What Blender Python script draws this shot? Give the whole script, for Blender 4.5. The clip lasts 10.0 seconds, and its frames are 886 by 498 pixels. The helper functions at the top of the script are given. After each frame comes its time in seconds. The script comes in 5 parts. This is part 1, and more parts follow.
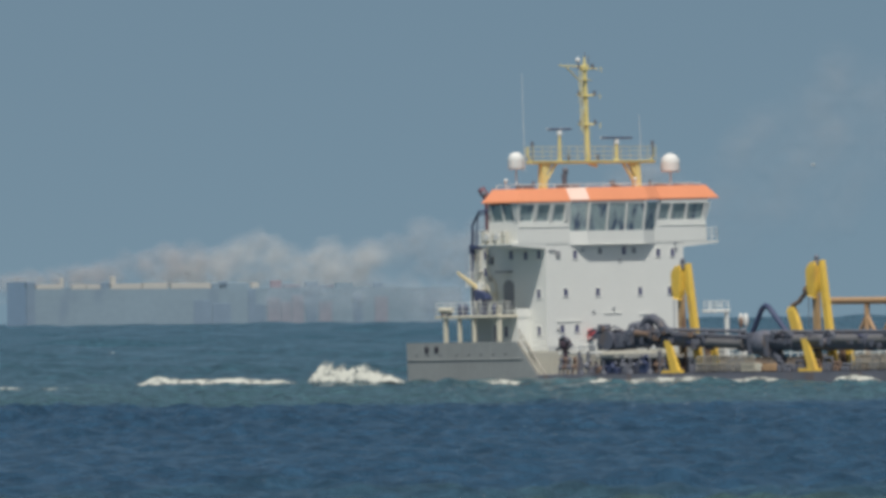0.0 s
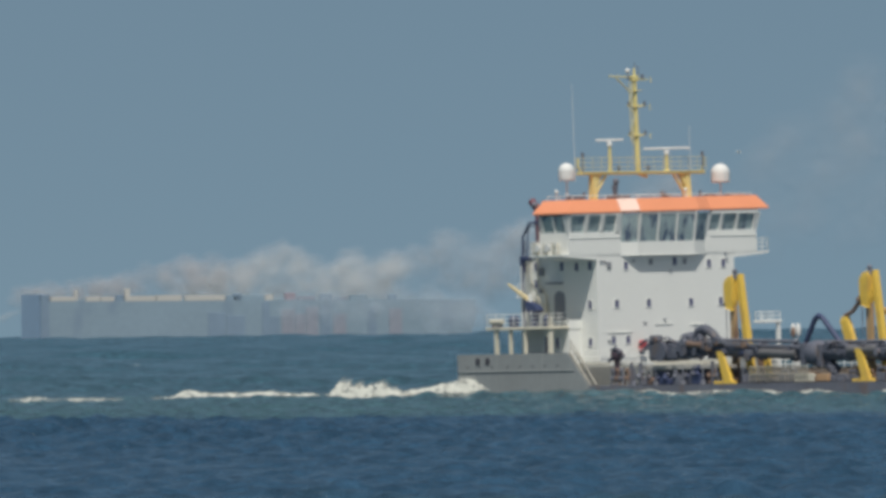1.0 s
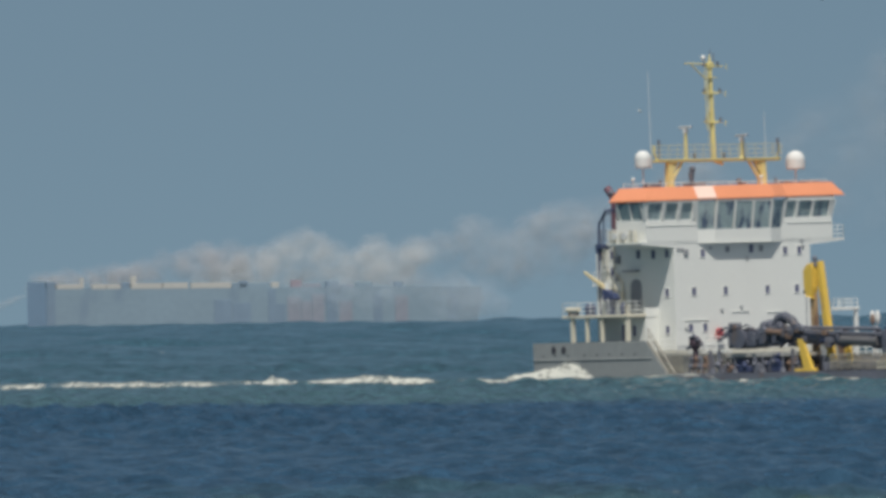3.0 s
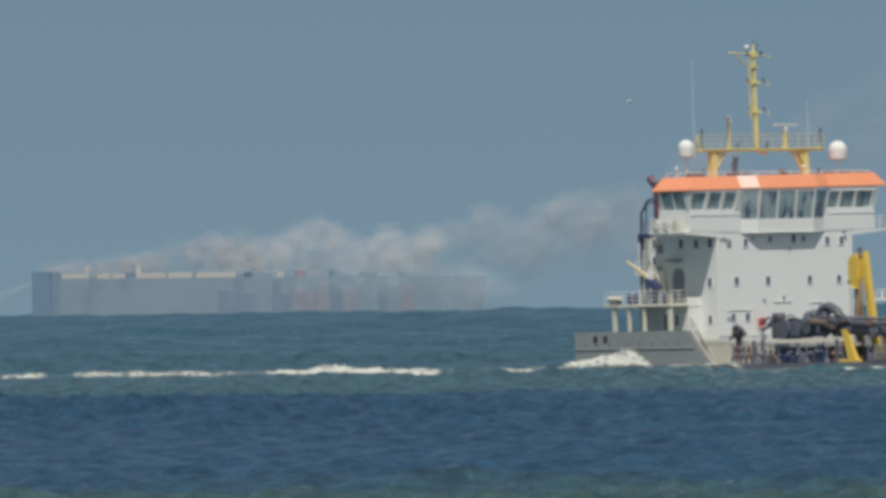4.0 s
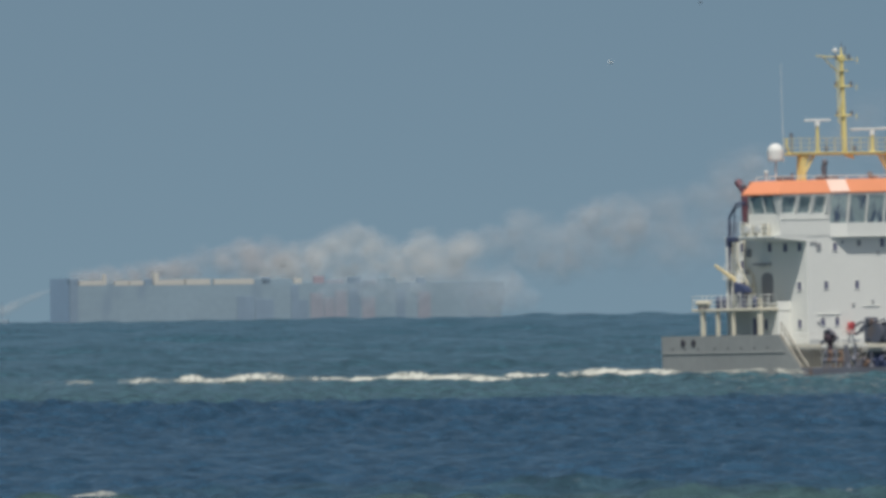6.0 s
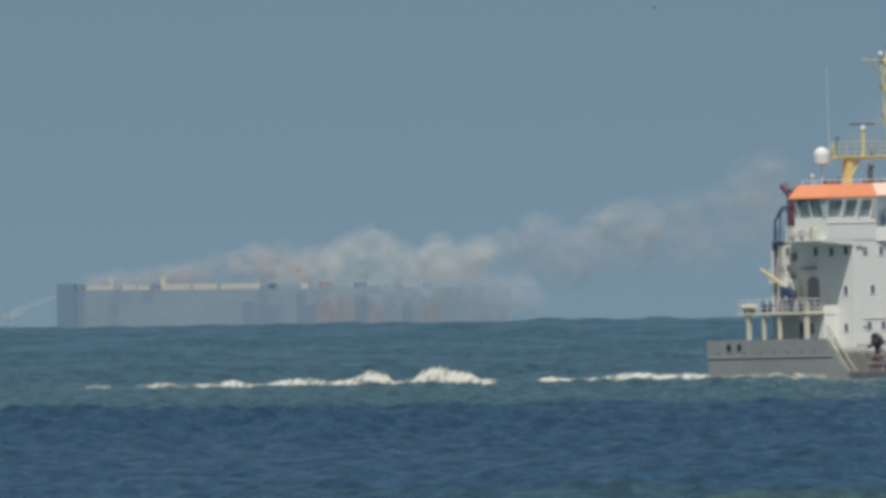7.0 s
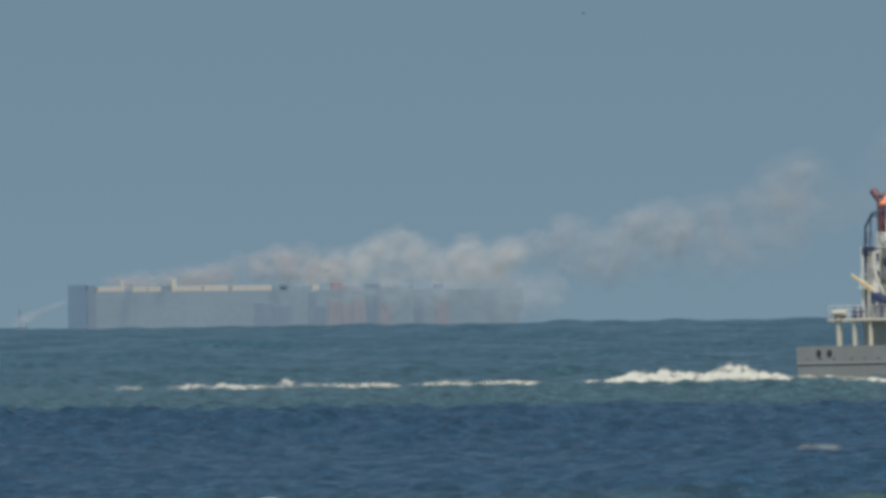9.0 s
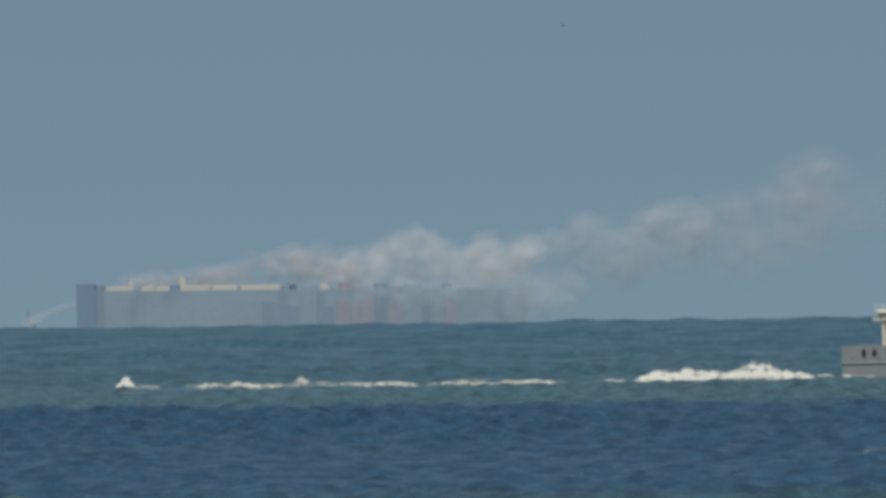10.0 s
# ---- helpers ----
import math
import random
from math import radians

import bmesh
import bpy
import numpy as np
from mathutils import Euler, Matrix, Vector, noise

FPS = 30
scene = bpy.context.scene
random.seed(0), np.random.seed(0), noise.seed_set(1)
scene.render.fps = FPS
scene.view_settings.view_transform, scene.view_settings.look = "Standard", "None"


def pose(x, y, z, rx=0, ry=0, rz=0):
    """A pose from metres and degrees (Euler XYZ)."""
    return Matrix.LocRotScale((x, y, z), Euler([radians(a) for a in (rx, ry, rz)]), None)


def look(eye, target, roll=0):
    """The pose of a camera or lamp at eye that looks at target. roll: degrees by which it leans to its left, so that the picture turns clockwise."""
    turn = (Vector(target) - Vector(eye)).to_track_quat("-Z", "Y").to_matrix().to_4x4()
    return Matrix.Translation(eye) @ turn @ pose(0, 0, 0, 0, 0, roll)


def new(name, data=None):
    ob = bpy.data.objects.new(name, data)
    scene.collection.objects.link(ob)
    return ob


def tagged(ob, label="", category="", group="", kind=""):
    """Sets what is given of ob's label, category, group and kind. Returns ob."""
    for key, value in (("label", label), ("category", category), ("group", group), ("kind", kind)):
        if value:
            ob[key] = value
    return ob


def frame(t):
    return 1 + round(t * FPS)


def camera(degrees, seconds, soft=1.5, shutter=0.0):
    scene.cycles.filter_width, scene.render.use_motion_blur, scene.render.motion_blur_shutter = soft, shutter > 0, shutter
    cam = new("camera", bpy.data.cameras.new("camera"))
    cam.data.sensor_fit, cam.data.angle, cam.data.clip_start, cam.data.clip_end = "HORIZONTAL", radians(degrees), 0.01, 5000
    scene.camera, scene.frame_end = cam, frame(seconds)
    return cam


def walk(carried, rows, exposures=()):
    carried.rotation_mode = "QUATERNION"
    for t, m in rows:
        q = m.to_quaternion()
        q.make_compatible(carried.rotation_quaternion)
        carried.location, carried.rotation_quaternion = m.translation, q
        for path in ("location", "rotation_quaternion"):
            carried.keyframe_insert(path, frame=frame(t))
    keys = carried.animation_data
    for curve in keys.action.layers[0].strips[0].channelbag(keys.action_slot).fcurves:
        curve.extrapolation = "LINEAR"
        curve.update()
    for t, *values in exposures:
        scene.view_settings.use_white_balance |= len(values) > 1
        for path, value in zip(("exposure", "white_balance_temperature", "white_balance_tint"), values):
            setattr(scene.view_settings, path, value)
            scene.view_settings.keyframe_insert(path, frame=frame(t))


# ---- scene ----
# Camera on the shore, long lens, slowly panning after the far ship.
EYE = 5.2
cam = camera(4.776, 10.0, soft=3.9)
ROWS = [
    (0, 0.0, 0.3334, 0.58), (0.5, 0.0330, 0.3657, 0.60), (1, 0.0767, 0.3991, 0.62), (1.5, 0.1062, 0.4010, 0.64),
    (2, 0.0992, 0.3770, 0.66), (2.5, 0.1043, 0.3613, 0.68), (4, 0.1344, 0.2737, 0.74), (4.5, 0.1740, 0.2981, 0.76),
    (5, 0.1913, 0.2954, 0.77), (5.5, 0.2116, 0.2974, 0.79), (7, 0.2675, 0.3359, 0.80), (7.5, 0.2812, 0.3366, 0.80),
    (8, 0.2949, 0.3368, 0.78), (8.5, 0.3014, 0.3353, 0.76), (9, 0.3278, 0.3463, 0.74), (9.5, 0.3547, 0.3502, 0.74),
    (10, 0.3735, 0.3428, 0.74),
]
walk(cam, [(t, pose(0, 0, EYE, 90 + pitch, roll, yaw)) for t, yaw, pitch, roll in ROWS])
scene.cycles.transparent_max_bounces = 32

# ---- light: sun high behind the camera, clear hazy sky ----
SUN_DIR = Vector((-0.003, -0.485, 0.875)).normalized()
world = bpy.data.worlds.new("sky")
scene.world = world
world.use_nodes = True
wn, wl = world.node_tree.nodes, world.node_tree.links
sky = wn.new("ShaderNodeTexSky")
sky.sky_type = "NISHITA"
sky.sun_disc = False
sky.sun_elevation = math.asin(SUN_DIR.z)
sky.sun_rotation = math.atan2(SUN_DIR.x, SUN_DIR.y)
sky.air_density, sky.dust_density, sky.ozone_density = 1.0, 1.0, 1.5
tint = wn.new("ShaderNodeMix")
tint.data_type, tint.blend_type = "RGBA", "MULTIPLY"
tint.inputs[0].default_value = 1.0
tint.inputs[7].default_value = (0.962, 0.955, 0.798, 1)
# haze evens out the band over the horizon: look the sky up some degrees higher
wco, lift = wn.new("ShaderNodeTexCoord"), wn.new("ShaderNodeVectorMath")
lift.operation = "ADD"
lift.inputs[1].default_value = (0, 0, 0.236)
wl.new(wco.outputs["Generated"], lift.inputs[0])
wl.new(lift.outputs[0], sky.inputs[0])
wl.new(sky.outputs[0], tint.inputs[6])
wl.new(tint.outputs[2], wn["Background"].inputs[0])
wn["Background"].inputs[1].default_value = 0.087
sun = new("sun", bpy.data.lights.new("sun", "SUN"))
sun.data.energy, sun.data.angle, sun.data.color = 4.0, radians(0.53), (1.0, 0.95, 0.88)
sun.matrix_world = look(SUN_DIR * 300, (0, 0, 0))


# ---- materials ----
def mat(name, color, rough=0.5, metal=0.0, vary=0.12, scale=1.0, bump=0.0, stain=None, amount=0.5, spec=0.5):
    """Paint or metal with broad and fine variation; stain: a second colour in patches."""
    m = bpy.data.materials.new(name)
    m.use_nodes = True
    n, l = m.node_tree.nodes, m.node_tree.links
    p = n["Principled BSDF"]
    co = n.new("ShaderNodeTexCoord")
    big, fine = n.new("ShaderNodeTexNoise"), n.new("ShaderNodeTexNoise")
    big.inputs["Scale"].default_value, fine.inputs["Scale"].default_value = 0.35 * scale, 4.0 * scale
    big.inputs["Detail"].default_value, fine.inputs["Detail"].default_value = 5, 4
    l.new(co.outputs["Object"], big.inputs["Vector"])
    l.new(co.outputs["Object"], fine.inputs["Vector"])
    add = n.new("ShaderNodeMath")
    add.operation = "ADD"
    l.new(big.outputs[0], add.inputs[0])
    l.new(fine.outputs[0], add.inputs[1])
    rng = n.new("ShaderNodeMapRange")
    for k, v in ((1, 0.6), (2, 1.4), (3, 1 - vary), (4, 1 + vary)):
        rng.inputs[k].default_value = v
    l.new(add.outputs[0], rng.inputs[0])
    mul = n.new("ShaderNodeMix")
    mul.data_type, mul.blend_type = "RGBA", "MULTIPLY"
    mul.inputs[0].default_value = 1.0
    mul.inputs[6].default_value = (*color, 1)
    l.new(rng.outputs[0], mul.inputs[7])
    out = mul.outputs[2]
    if stain:
        st = n.new("ShaderNodeTexNoise")
        st.inputs["Scale"].default_value, st.inputs["Detail"].default_value = 1.1 * scale, 6
        stretch = n.new("ShaderNodeMapping")
        stretch.inputs["Scale"].default_value = (1, 1, 0.35)
        l.new(co.outputs["Object"], stretch.inputs[0])
        l.new(stretch.outputs[0], st.inputs["Vector"])
        sr = n.new("ShaderNodeMapRange")
        for k, v in ((1, 0.72 - 0.35 * amount), (2, 0.85 - 0.3 * amount), (3, 0), (4, 1)):
            sr.inputs[k].default_value = v
        l.new(st.outputs[0], sr.inputs[0])
        mx = n.new("ShaderNodeMix")
        mx.data_type = "RGBA"
        l.new(sr.outputs[0], mx.inputs[0])
        l.new(out, mx.inputs[6])
        mx.inputs[7].default_value = (*stain, 1)
        out = mx.outputs[2]
    l.new(out, p.inputs["Base Color"])
    p.inputs["Roughness"].default_value, p.inputs["Metallic"].default_value = rough, metal
    p.inputs["Specular IOR Level"].default_value = spec
    if bump:
        b = n.new("ShaderNodeBump")
        b.inputs["Strength"].default_value, b.inputs["Distance"].default_value = bump, 0.05
        l.new(fine.outputs[0], b.inputs["Height"])
        l.new(b.outputs[0], p.inputs["Normal"])
    return m


WHITE = mat("white_paint", (0.735, 0.745, 0.705), 0.45, vary=0.03, stain=(0.55, 0.50, 0.42), amount=0.12)
GREY = mat("grey_hull_paint", (0.272, 0.288, 0.285), 0.6, vary=0.10, scale=0.6, stain=(0.19, 0.17, 0.14), amount=0.3, bump=0.1)
BUFF = mat("weathered_buff_paint", (0.62, 0.60, 0.50), 0.6, vary=0.10, stain=(0.40, 0.32, 0.22), amount=0.25)
WORN = mat("worn_brownish_paint", (0.36, 0.34, 0.29), 0.7, vary=0.18, stain=(0.24, 0.18, 0.13), amount=0.4)
ORANGE = mat("orange_paint", (0.77, 0.30, 0.16), 0.5, vary=0.05, spec=0.3)
PINKISH = mat("faded_white_panel", (0.84, 0.60, 0.50), 0.5, vary=0.08)
YELLOW = mat("yellow_paint", (0.71, 0.48, 0.085), 0.5, vary=0.12, stain=(0.45, 0.27, 0.10), amount=0.35)
MASTY = mat("yellow_mast_paint", (0.66, 0.57, 0.24), 0.5, vary=0.08)
PALEY = mat("pale_yellow_rail_paint", (0.50, 0.50, 0.36), 0.5, vary=0.08)
RUSTY = mat("rusty_steel", (0.20, 0.135, 0.10), 0.8, vary=0.2, bump=0.3, stain=(0.12, 0.08, 0.06), amount=0.5)
# both dark steels carry distance haze in the colour: paler and bluer
BLACK = mat("worn_hazed_black_steel", (0.100, 0.108, 0.138), 0.6, vary=0.3, bump=0.3, stain=(0.16, 0.12, 0.09), amount=0.45)
DARKGREY = mat("hazed_dark_grey_steel", (0.138, 0.147, 0.178), 0.65, vary=0.25, bump=0.2, stain=(0.17, 0.11, 0.08), amount=0.4)
NAVY = mat("navy_paint", (0.045, 0.06, 0.125), 0.5, vary=0.15)
RED = mat("red_plastic", (0.42, 0.07, 0.08), 0.5)
RUBBER = mat("black_rubber", (0.04, 0.04, 0.055), 0.8)
DOME = mat("white_fibreglass", (0.66, 0.665, 0.64), 0.6, vary=0.04, spec=0.2)
DOORGREY = mat("grey_door_paint", (0.24, 0.25, 0.27), 0.5, vary=0.06)
BROWNP = mat("brown_primer_paint", (0.42, 0.27, 0.15), 0.7, vary=0.15, stain=(0.3, 0.16, 0.08), amount=0.3)
# reflections and the dim inside are mottled into this opaque glass colour
GLASS = mat("mottled_window_glass", (0.32, 0.40, 0.41), 0.06, vary=0.35, scale=1.5, stain=(0.07, 0.10, 0.165), amount=0.62)
# paled by haze in its base colour as well
CABIN = mat("hazed_porthole_glass", (0.11, 0.115, 0.20), 0.2)
CREAM = mat("cream_weathered_paint", (0.66, 0.62, 0.50), 0.5, vary=0.08, stain=(0.45, 0.36, 0.22), amount=0.25)


def sea_material():
    """Sea water by distance: turbid green over the sandbar, a darker blue band this side of it, whitish ripples in the
    relief.
    """
    m = bpy.data.materials.new("sea_water")
    m.use_nodes = True
    n, l = m.node_tree.nodes, m.node_tree.links
    p = n["Principled BSDF"]
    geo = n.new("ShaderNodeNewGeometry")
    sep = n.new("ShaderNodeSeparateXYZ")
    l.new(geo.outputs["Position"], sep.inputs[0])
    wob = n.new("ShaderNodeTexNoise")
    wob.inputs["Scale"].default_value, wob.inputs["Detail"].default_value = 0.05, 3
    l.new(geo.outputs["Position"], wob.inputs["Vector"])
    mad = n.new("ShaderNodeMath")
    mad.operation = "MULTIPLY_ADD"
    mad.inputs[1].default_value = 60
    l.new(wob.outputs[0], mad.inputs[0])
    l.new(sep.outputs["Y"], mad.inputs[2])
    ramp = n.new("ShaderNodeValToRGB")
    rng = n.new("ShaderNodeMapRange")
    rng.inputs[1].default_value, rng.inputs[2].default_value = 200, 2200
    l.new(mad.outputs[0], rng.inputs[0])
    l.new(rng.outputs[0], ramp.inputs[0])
    # by distance: green, a darker blue band, green again, then grey-blue
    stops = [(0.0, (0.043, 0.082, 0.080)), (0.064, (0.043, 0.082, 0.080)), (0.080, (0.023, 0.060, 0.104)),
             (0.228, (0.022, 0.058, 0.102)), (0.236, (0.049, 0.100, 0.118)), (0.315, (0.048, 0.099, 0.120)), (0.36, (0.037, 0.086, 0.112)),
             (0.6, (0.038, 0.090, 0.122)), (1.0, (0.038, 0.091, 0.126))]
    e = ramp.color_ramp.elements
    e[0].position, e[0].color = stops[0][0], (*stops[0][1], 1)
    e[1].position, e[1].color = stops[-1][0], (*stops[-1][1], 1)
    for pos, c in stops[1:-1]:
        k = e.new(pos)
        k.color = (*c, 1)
    co = n.new("ShaderNodeTexCoord")
    mp = n.new("ShaderNodeMapping")
    mp.inputs["Scale"].default_value = (1.0, 0.45, 1.0)
    l.new(co.outputs["Object"], mp.inputs[0])
    # light and dark of small ripples, mottled into the base colour
    patch = n.new("ShaderNodeTexNoise")
    patch.inputs["Scale"].default_value, patch.inputs["Detail"].default_value = 1.0, 8
    l.new(mp.outputs[0], patch.inputs["Vector"])
    pr = n.new("ShaderNodeMapRange")
    for k, v in ((1, 0.3), (2, 0.7), (3, 0.66), (4, 1.34)):
        pr.inputs[k].default_value = v
    l.new(patch.outputs[0], pr.inputs[0])
    mul = n.new("ShaderNodeMix")
    mul.data_type, mul.blend_type = "RGBA", "MULTIPLY"
    mul.inputs[0].default_value = 1.0
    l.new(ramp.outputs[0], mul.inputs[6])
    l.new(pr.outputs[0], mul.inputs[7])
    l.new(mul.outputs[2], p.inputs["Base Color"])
    chop = n.new("ShaderNodeTexNoise")
    chop.inputs["Scale"].default_value, chop.inputs["Detail"].default_value = 2.8, 6
    l.new(mp.outputs[0], chop.inputs["Vector"])
    b = n.new("ShaderNodeBump")
    b.inputs["Strength"].default_value, b.inputs["Distance"].default_value = 0.9, 0.3
    l.new(chop.outputs[0], b.inputs["Height"])
    l.new(b.outputs[0], p.inputs["Normal"])
    p.inputs["Roughness"].default_value, p.inputs["IOR"].default_value = 0.18, 1.33
    p.inputs["Specular IOR Level"].default_value = 0.42
    return m


def soft_material(name, color, opacity, grain, rough=1.0, lo=0.35, hi=0.65):
    """Smoke or spray: matt, thinning out by the mesh's own 'soft' value and a cloudy grain."""
    m = bpy.data.materials.new(name)
    m.use_nodes = True
    n, l = m.node_tree.nodes, m.node_tree.links
    p = n["Principled BSDF"]
    p.inputs["Roughness"].default_value, p.inputs["Specular IOR Level"].default_value = rough, 0.0
    at = n.new("ShaderNodeAttribute")
    at.attribute_name = "soft"
    co = n.new("ShaderNodeTexCoord")
    no = n.new("ShaderNodeTexNoise")
    no.inputs["Scale"].default_value, no.inputs["Detail"].default_value = grain, 5
    l.new(co.outputs["Object"], no.inputs["Vector"])
    r = n.new("ShaderNodeMapRange")
    for k, v in ((1, lo), (2, hi), (3, 0.25), (4, 1.0)):
        r.inputs[k].default_value = v
    l.new(no.outputs[0], r.inputs[0])
    a, b = n.new("ShaderNodeMath"), n.new("ShaderNodeMath")
    a.operation = b.operation = "MULTIPLY"
    l.new(at.outputs["Fac"], a.inputs[0])
    l.new(r.outputs[0], a.inputs[1])
    l.new(a.outputs[0], b.inputs[0])
    b.inputs[1].default_value = opacity
    l.new(b.outputs[0], p.inputs["Alpha"])
    p.inputs["Base Color"].default_value = (*color, 1)
    return m


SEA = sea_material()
FOAM = soft_material("sea_foam", (0.47, 0.48, 0.435), 1.0, 1.9, lo=0.34, hi=0.6)
SMOKE = soft_material("pale_smoke", (0.53, 0.54, 0.535), 0.55, 0.06)
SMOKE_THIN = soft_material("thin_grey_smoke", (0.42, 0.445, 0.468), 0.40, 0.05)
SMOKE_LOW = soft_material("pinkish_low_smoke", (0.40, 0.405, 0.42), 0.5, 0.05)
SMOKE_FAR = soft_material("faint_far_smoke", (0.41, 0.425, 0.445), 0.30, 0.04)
SMOKE_VEIL = soft_material("sky_tinted_smoke_veil", (0.345, 0.415, 0.475), 0.5, 0.05)
SPRAY = soft_material("water_spray", (0.46, 0.47, 0.47), 0.30, 0.12)


# ---- mesh helpers ----
def part(name, bm, material, parent, label=""):
    me = bpy.data.meshes.new(name)
    bmesh.ops.recalc_face_normals(bm, faces=bm.faces)
    bm.to_mesh(me)
    bm.free()
    me.materials.append(material)
    ob = new(name, me)
    ob.parent = parent
    return tagged(ob, label) if label else ob


def empty(name, m=Matrix()):
    ob = new(name)
    ob.matrix_basis = m
    return ob


def box(bm, x0, x1, y0, y1, z0, z1, bev=0.0):
    r = bmesh.ops.create_cube(bm, size=1, matrix=Matrix.Translation(((x0 + x1) / 2, (y0 + y1) / 2, (z0 + z1) / 2)) @ Matrix.Diagonal((x1 - x0, y1 - y0, z1 - z0, 1)))
    if bev:
        es = {e for v in r["verts"] for e in v.link_edges}
        bmesh.ops.bevel(bm, geom=list(es), offset=bev, segments=2, affect="EDGES", profile=0.5)
    return bm


def tube(bm, a, b, r0, r1=None, n=10):
    a, b = Vector(a), Vector(b)
    d = b - a
    m = Matrix.Translation((a + b) / 2) @ d.to_track_quat("Z", "Y").to_matrix().to_4x4()
    bmesh.ops.create_cone(bm, cap_ends=True, segments=n, radius1=r0, radius2=r0 if r1 is None else r1, depth=d.length, matrix=m)
    return bm


def ball(bm, c, r, sub=2, sq=(1, 1, 1)):
    bmesh.ops.create_icosphere(bm, subdivisions=sub, radius=r, matrix=Matrix.Translation(c) @ Matrix.Diagonal((*sq, 1)))
    return bm


def loft(bm, rings, cap=True):
    """Faces between rings of equally many points."""
    vs = [[bm.verts.new(p) for p in ring] for ring in rings]
    n = len(vs[0])
    for a, b in zip(vs, vs[1:]):
        for i in range(n):
            bm.faces.new((a[i], a[(i + 1) % n], b[(i + 1) % n], b[i]))
    if cap:
        bm.faces.new(vs[0])
        bm.faces.new(vs[-1])
    return bm


def bent(bm, pts, r, n=10):
    """A pipe through points, with balls at its bends."""
    for a, b in zip(pts, pts[1:]):
        tube(bm, a, b, r, n=n)
    for c in pts[1:-1]:
        ball(bm, c, r * 1.02, 1 if r < 0.1 else 2)
    return bm


def rail(bm, pts, h=1.0, step=1.2, r=0.03, bars=3):
    """Posts and bars along a line of points."""
    for a, b in zip(pts, pts[1:]):
        a, b = Vector(a), Vector(b)
        k = max(1, round((b - a).length / step))
        for i in range(k + 1):
            q = a.lerp(b, i / k)
            tube(bm, q, q + Vector((0, 0, h)), r, n=6)
        for j in range(bars):
            z = Vector((0, 0, h * (j + 1) / bars))
            tube(bm, a + z, b + z, r * 0.85, n=6)
    return bm


B = bmesh.new


# ---- the sea: one sheet of travelling waves that reaches the horizon ----
def wave_height(x, y, spacing):
    """Swell and chop from many sine trains running towards the shore; short ones fade where the sheet is coarse."""
    rnd = np.random.RandomState(4)
    z = np.zeros_like(x)
    for i in range(90):
        lam = 1.6 * (24.0 / 1.6) ** (rnd.rand() ** 1.25)
        ang = -math.pi / 2 + 0.35 + rnd.normal(0, 0.5 if lam > 8 else 0.85)
        amp = (0.022 if lam < 4.5 else 0.0058) * lam ** 0.60 * (0.5 + rnd.rand())
        k = 2 * math.pi / lam
        ph = k * (math.cos(ang) * x + math.sin(ang) * y) + rnd.rand() * 6.283
        keep = np.clip(lam / (3.0 * spacing) - 0.4, 0, 1)
        s = np.sin(ph)
        if lam >= 4.5:
            keep = keep * (1 + 0.8 * np.clip((y - 680) / 150, 0, 1))
        z += amp * keep * (s + 0.28 * np.cos(2 * ph))
    # long swell rolling in beyond the bar
    far = np.clip((y - 880) / 500, 0, 1)
    for i in range(14):
        lam = 24 + 40 * rnd.rand()
        ang = -math.pi / 2 + rnd.normal(0, 0.75)
        z += 0.27 * far * np.sin(2 * math.pi / lam * (math.cos(ang) * x + math.sin(ang) * y) + rnd.rand() * 6.283)
    group = 0.75 + 0.35 * np.sin(x * 0.045 + 0.7 * np.sin(y * 0.011)) * np.sin(y * 0.017 + 1.0)
    return z * group


def build_sea():
    d = [-600.0, -200.0, -60.0, -20.0, 0.0, 20.0, 60.0, 100.0, 140.0, 180.0]
    while d[-1] < 5200:
        d.append(d[-1] + max(0.42, 0.0010 * d[-1] if d[-1] < 800 else 0.0015 * d[-1]))
    d = np.array(d)
    # fine columns across the view and the waves' travel, coarse ones out to the sides
    f = np.linspace(0, 1, 440)[None, :]
    half = np.maximum(d[:, None], 60.0) * math.tan(radians(2.95))
    fine = -half - 18 + (2 * half + 21) * f
    out = np.maximum(d[:, None], 60.0) * np.array([0.02, 0.06, 0.14, 0.3, 0.6, 1.1, 1.8])[None, :] + np.array([1, 3, 7, 15, 30, 60, 120])[None, :]
    x = np.concatenate((fine[:, :1] - out[:, ::-1], fine, fine[:, -1:] + out), axis=1)
    y = d[:, None] * np.ones_like(x)
    spacing = np.gradient(d)[:, None] * np.ones_like(x)
    spacing[:, :6] = 30.0
    spacing[:, -6:] = 30.0
    z = wave_height(x, y, spacing)
    nr, nc = x.shape
    me = bpy.data.meshes.new("sea")
    me.vertices.add(nr * nc)
    me.vertices.foreach_set("co", np.stack((x, y, z), -1).astype(np.float32).ravel())
    idx = np.arange(nr * nc, dtype=np.int32).reshape(nr, nc)
    quads = np.stack((idx[:-1, :-1], idx[:-1, 1:], idx[1:, 1:], idx[1:, :-1]), -1).reshape(-1, 4)
    me.loops.add(quads.size)
    me.loops.foreach_set("vertex_index", quads.ravel())
    me.polygons.add(len(quads))
    me.polygons.foreach_set("loop_start", np.arange(0, quads.size, 4, dtype=np.int32))
    me.polygons.foreach_set("use_smooth", np.ones(len(quads), dtype=bool))
    me.update(calc_edges=True)
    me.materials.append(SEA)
    ob = new("sea", me)
    return tagged(ob, "choppy blue-green sea with wind waves and swell", "water", kind="structure")


SEA_OB = build_sea()


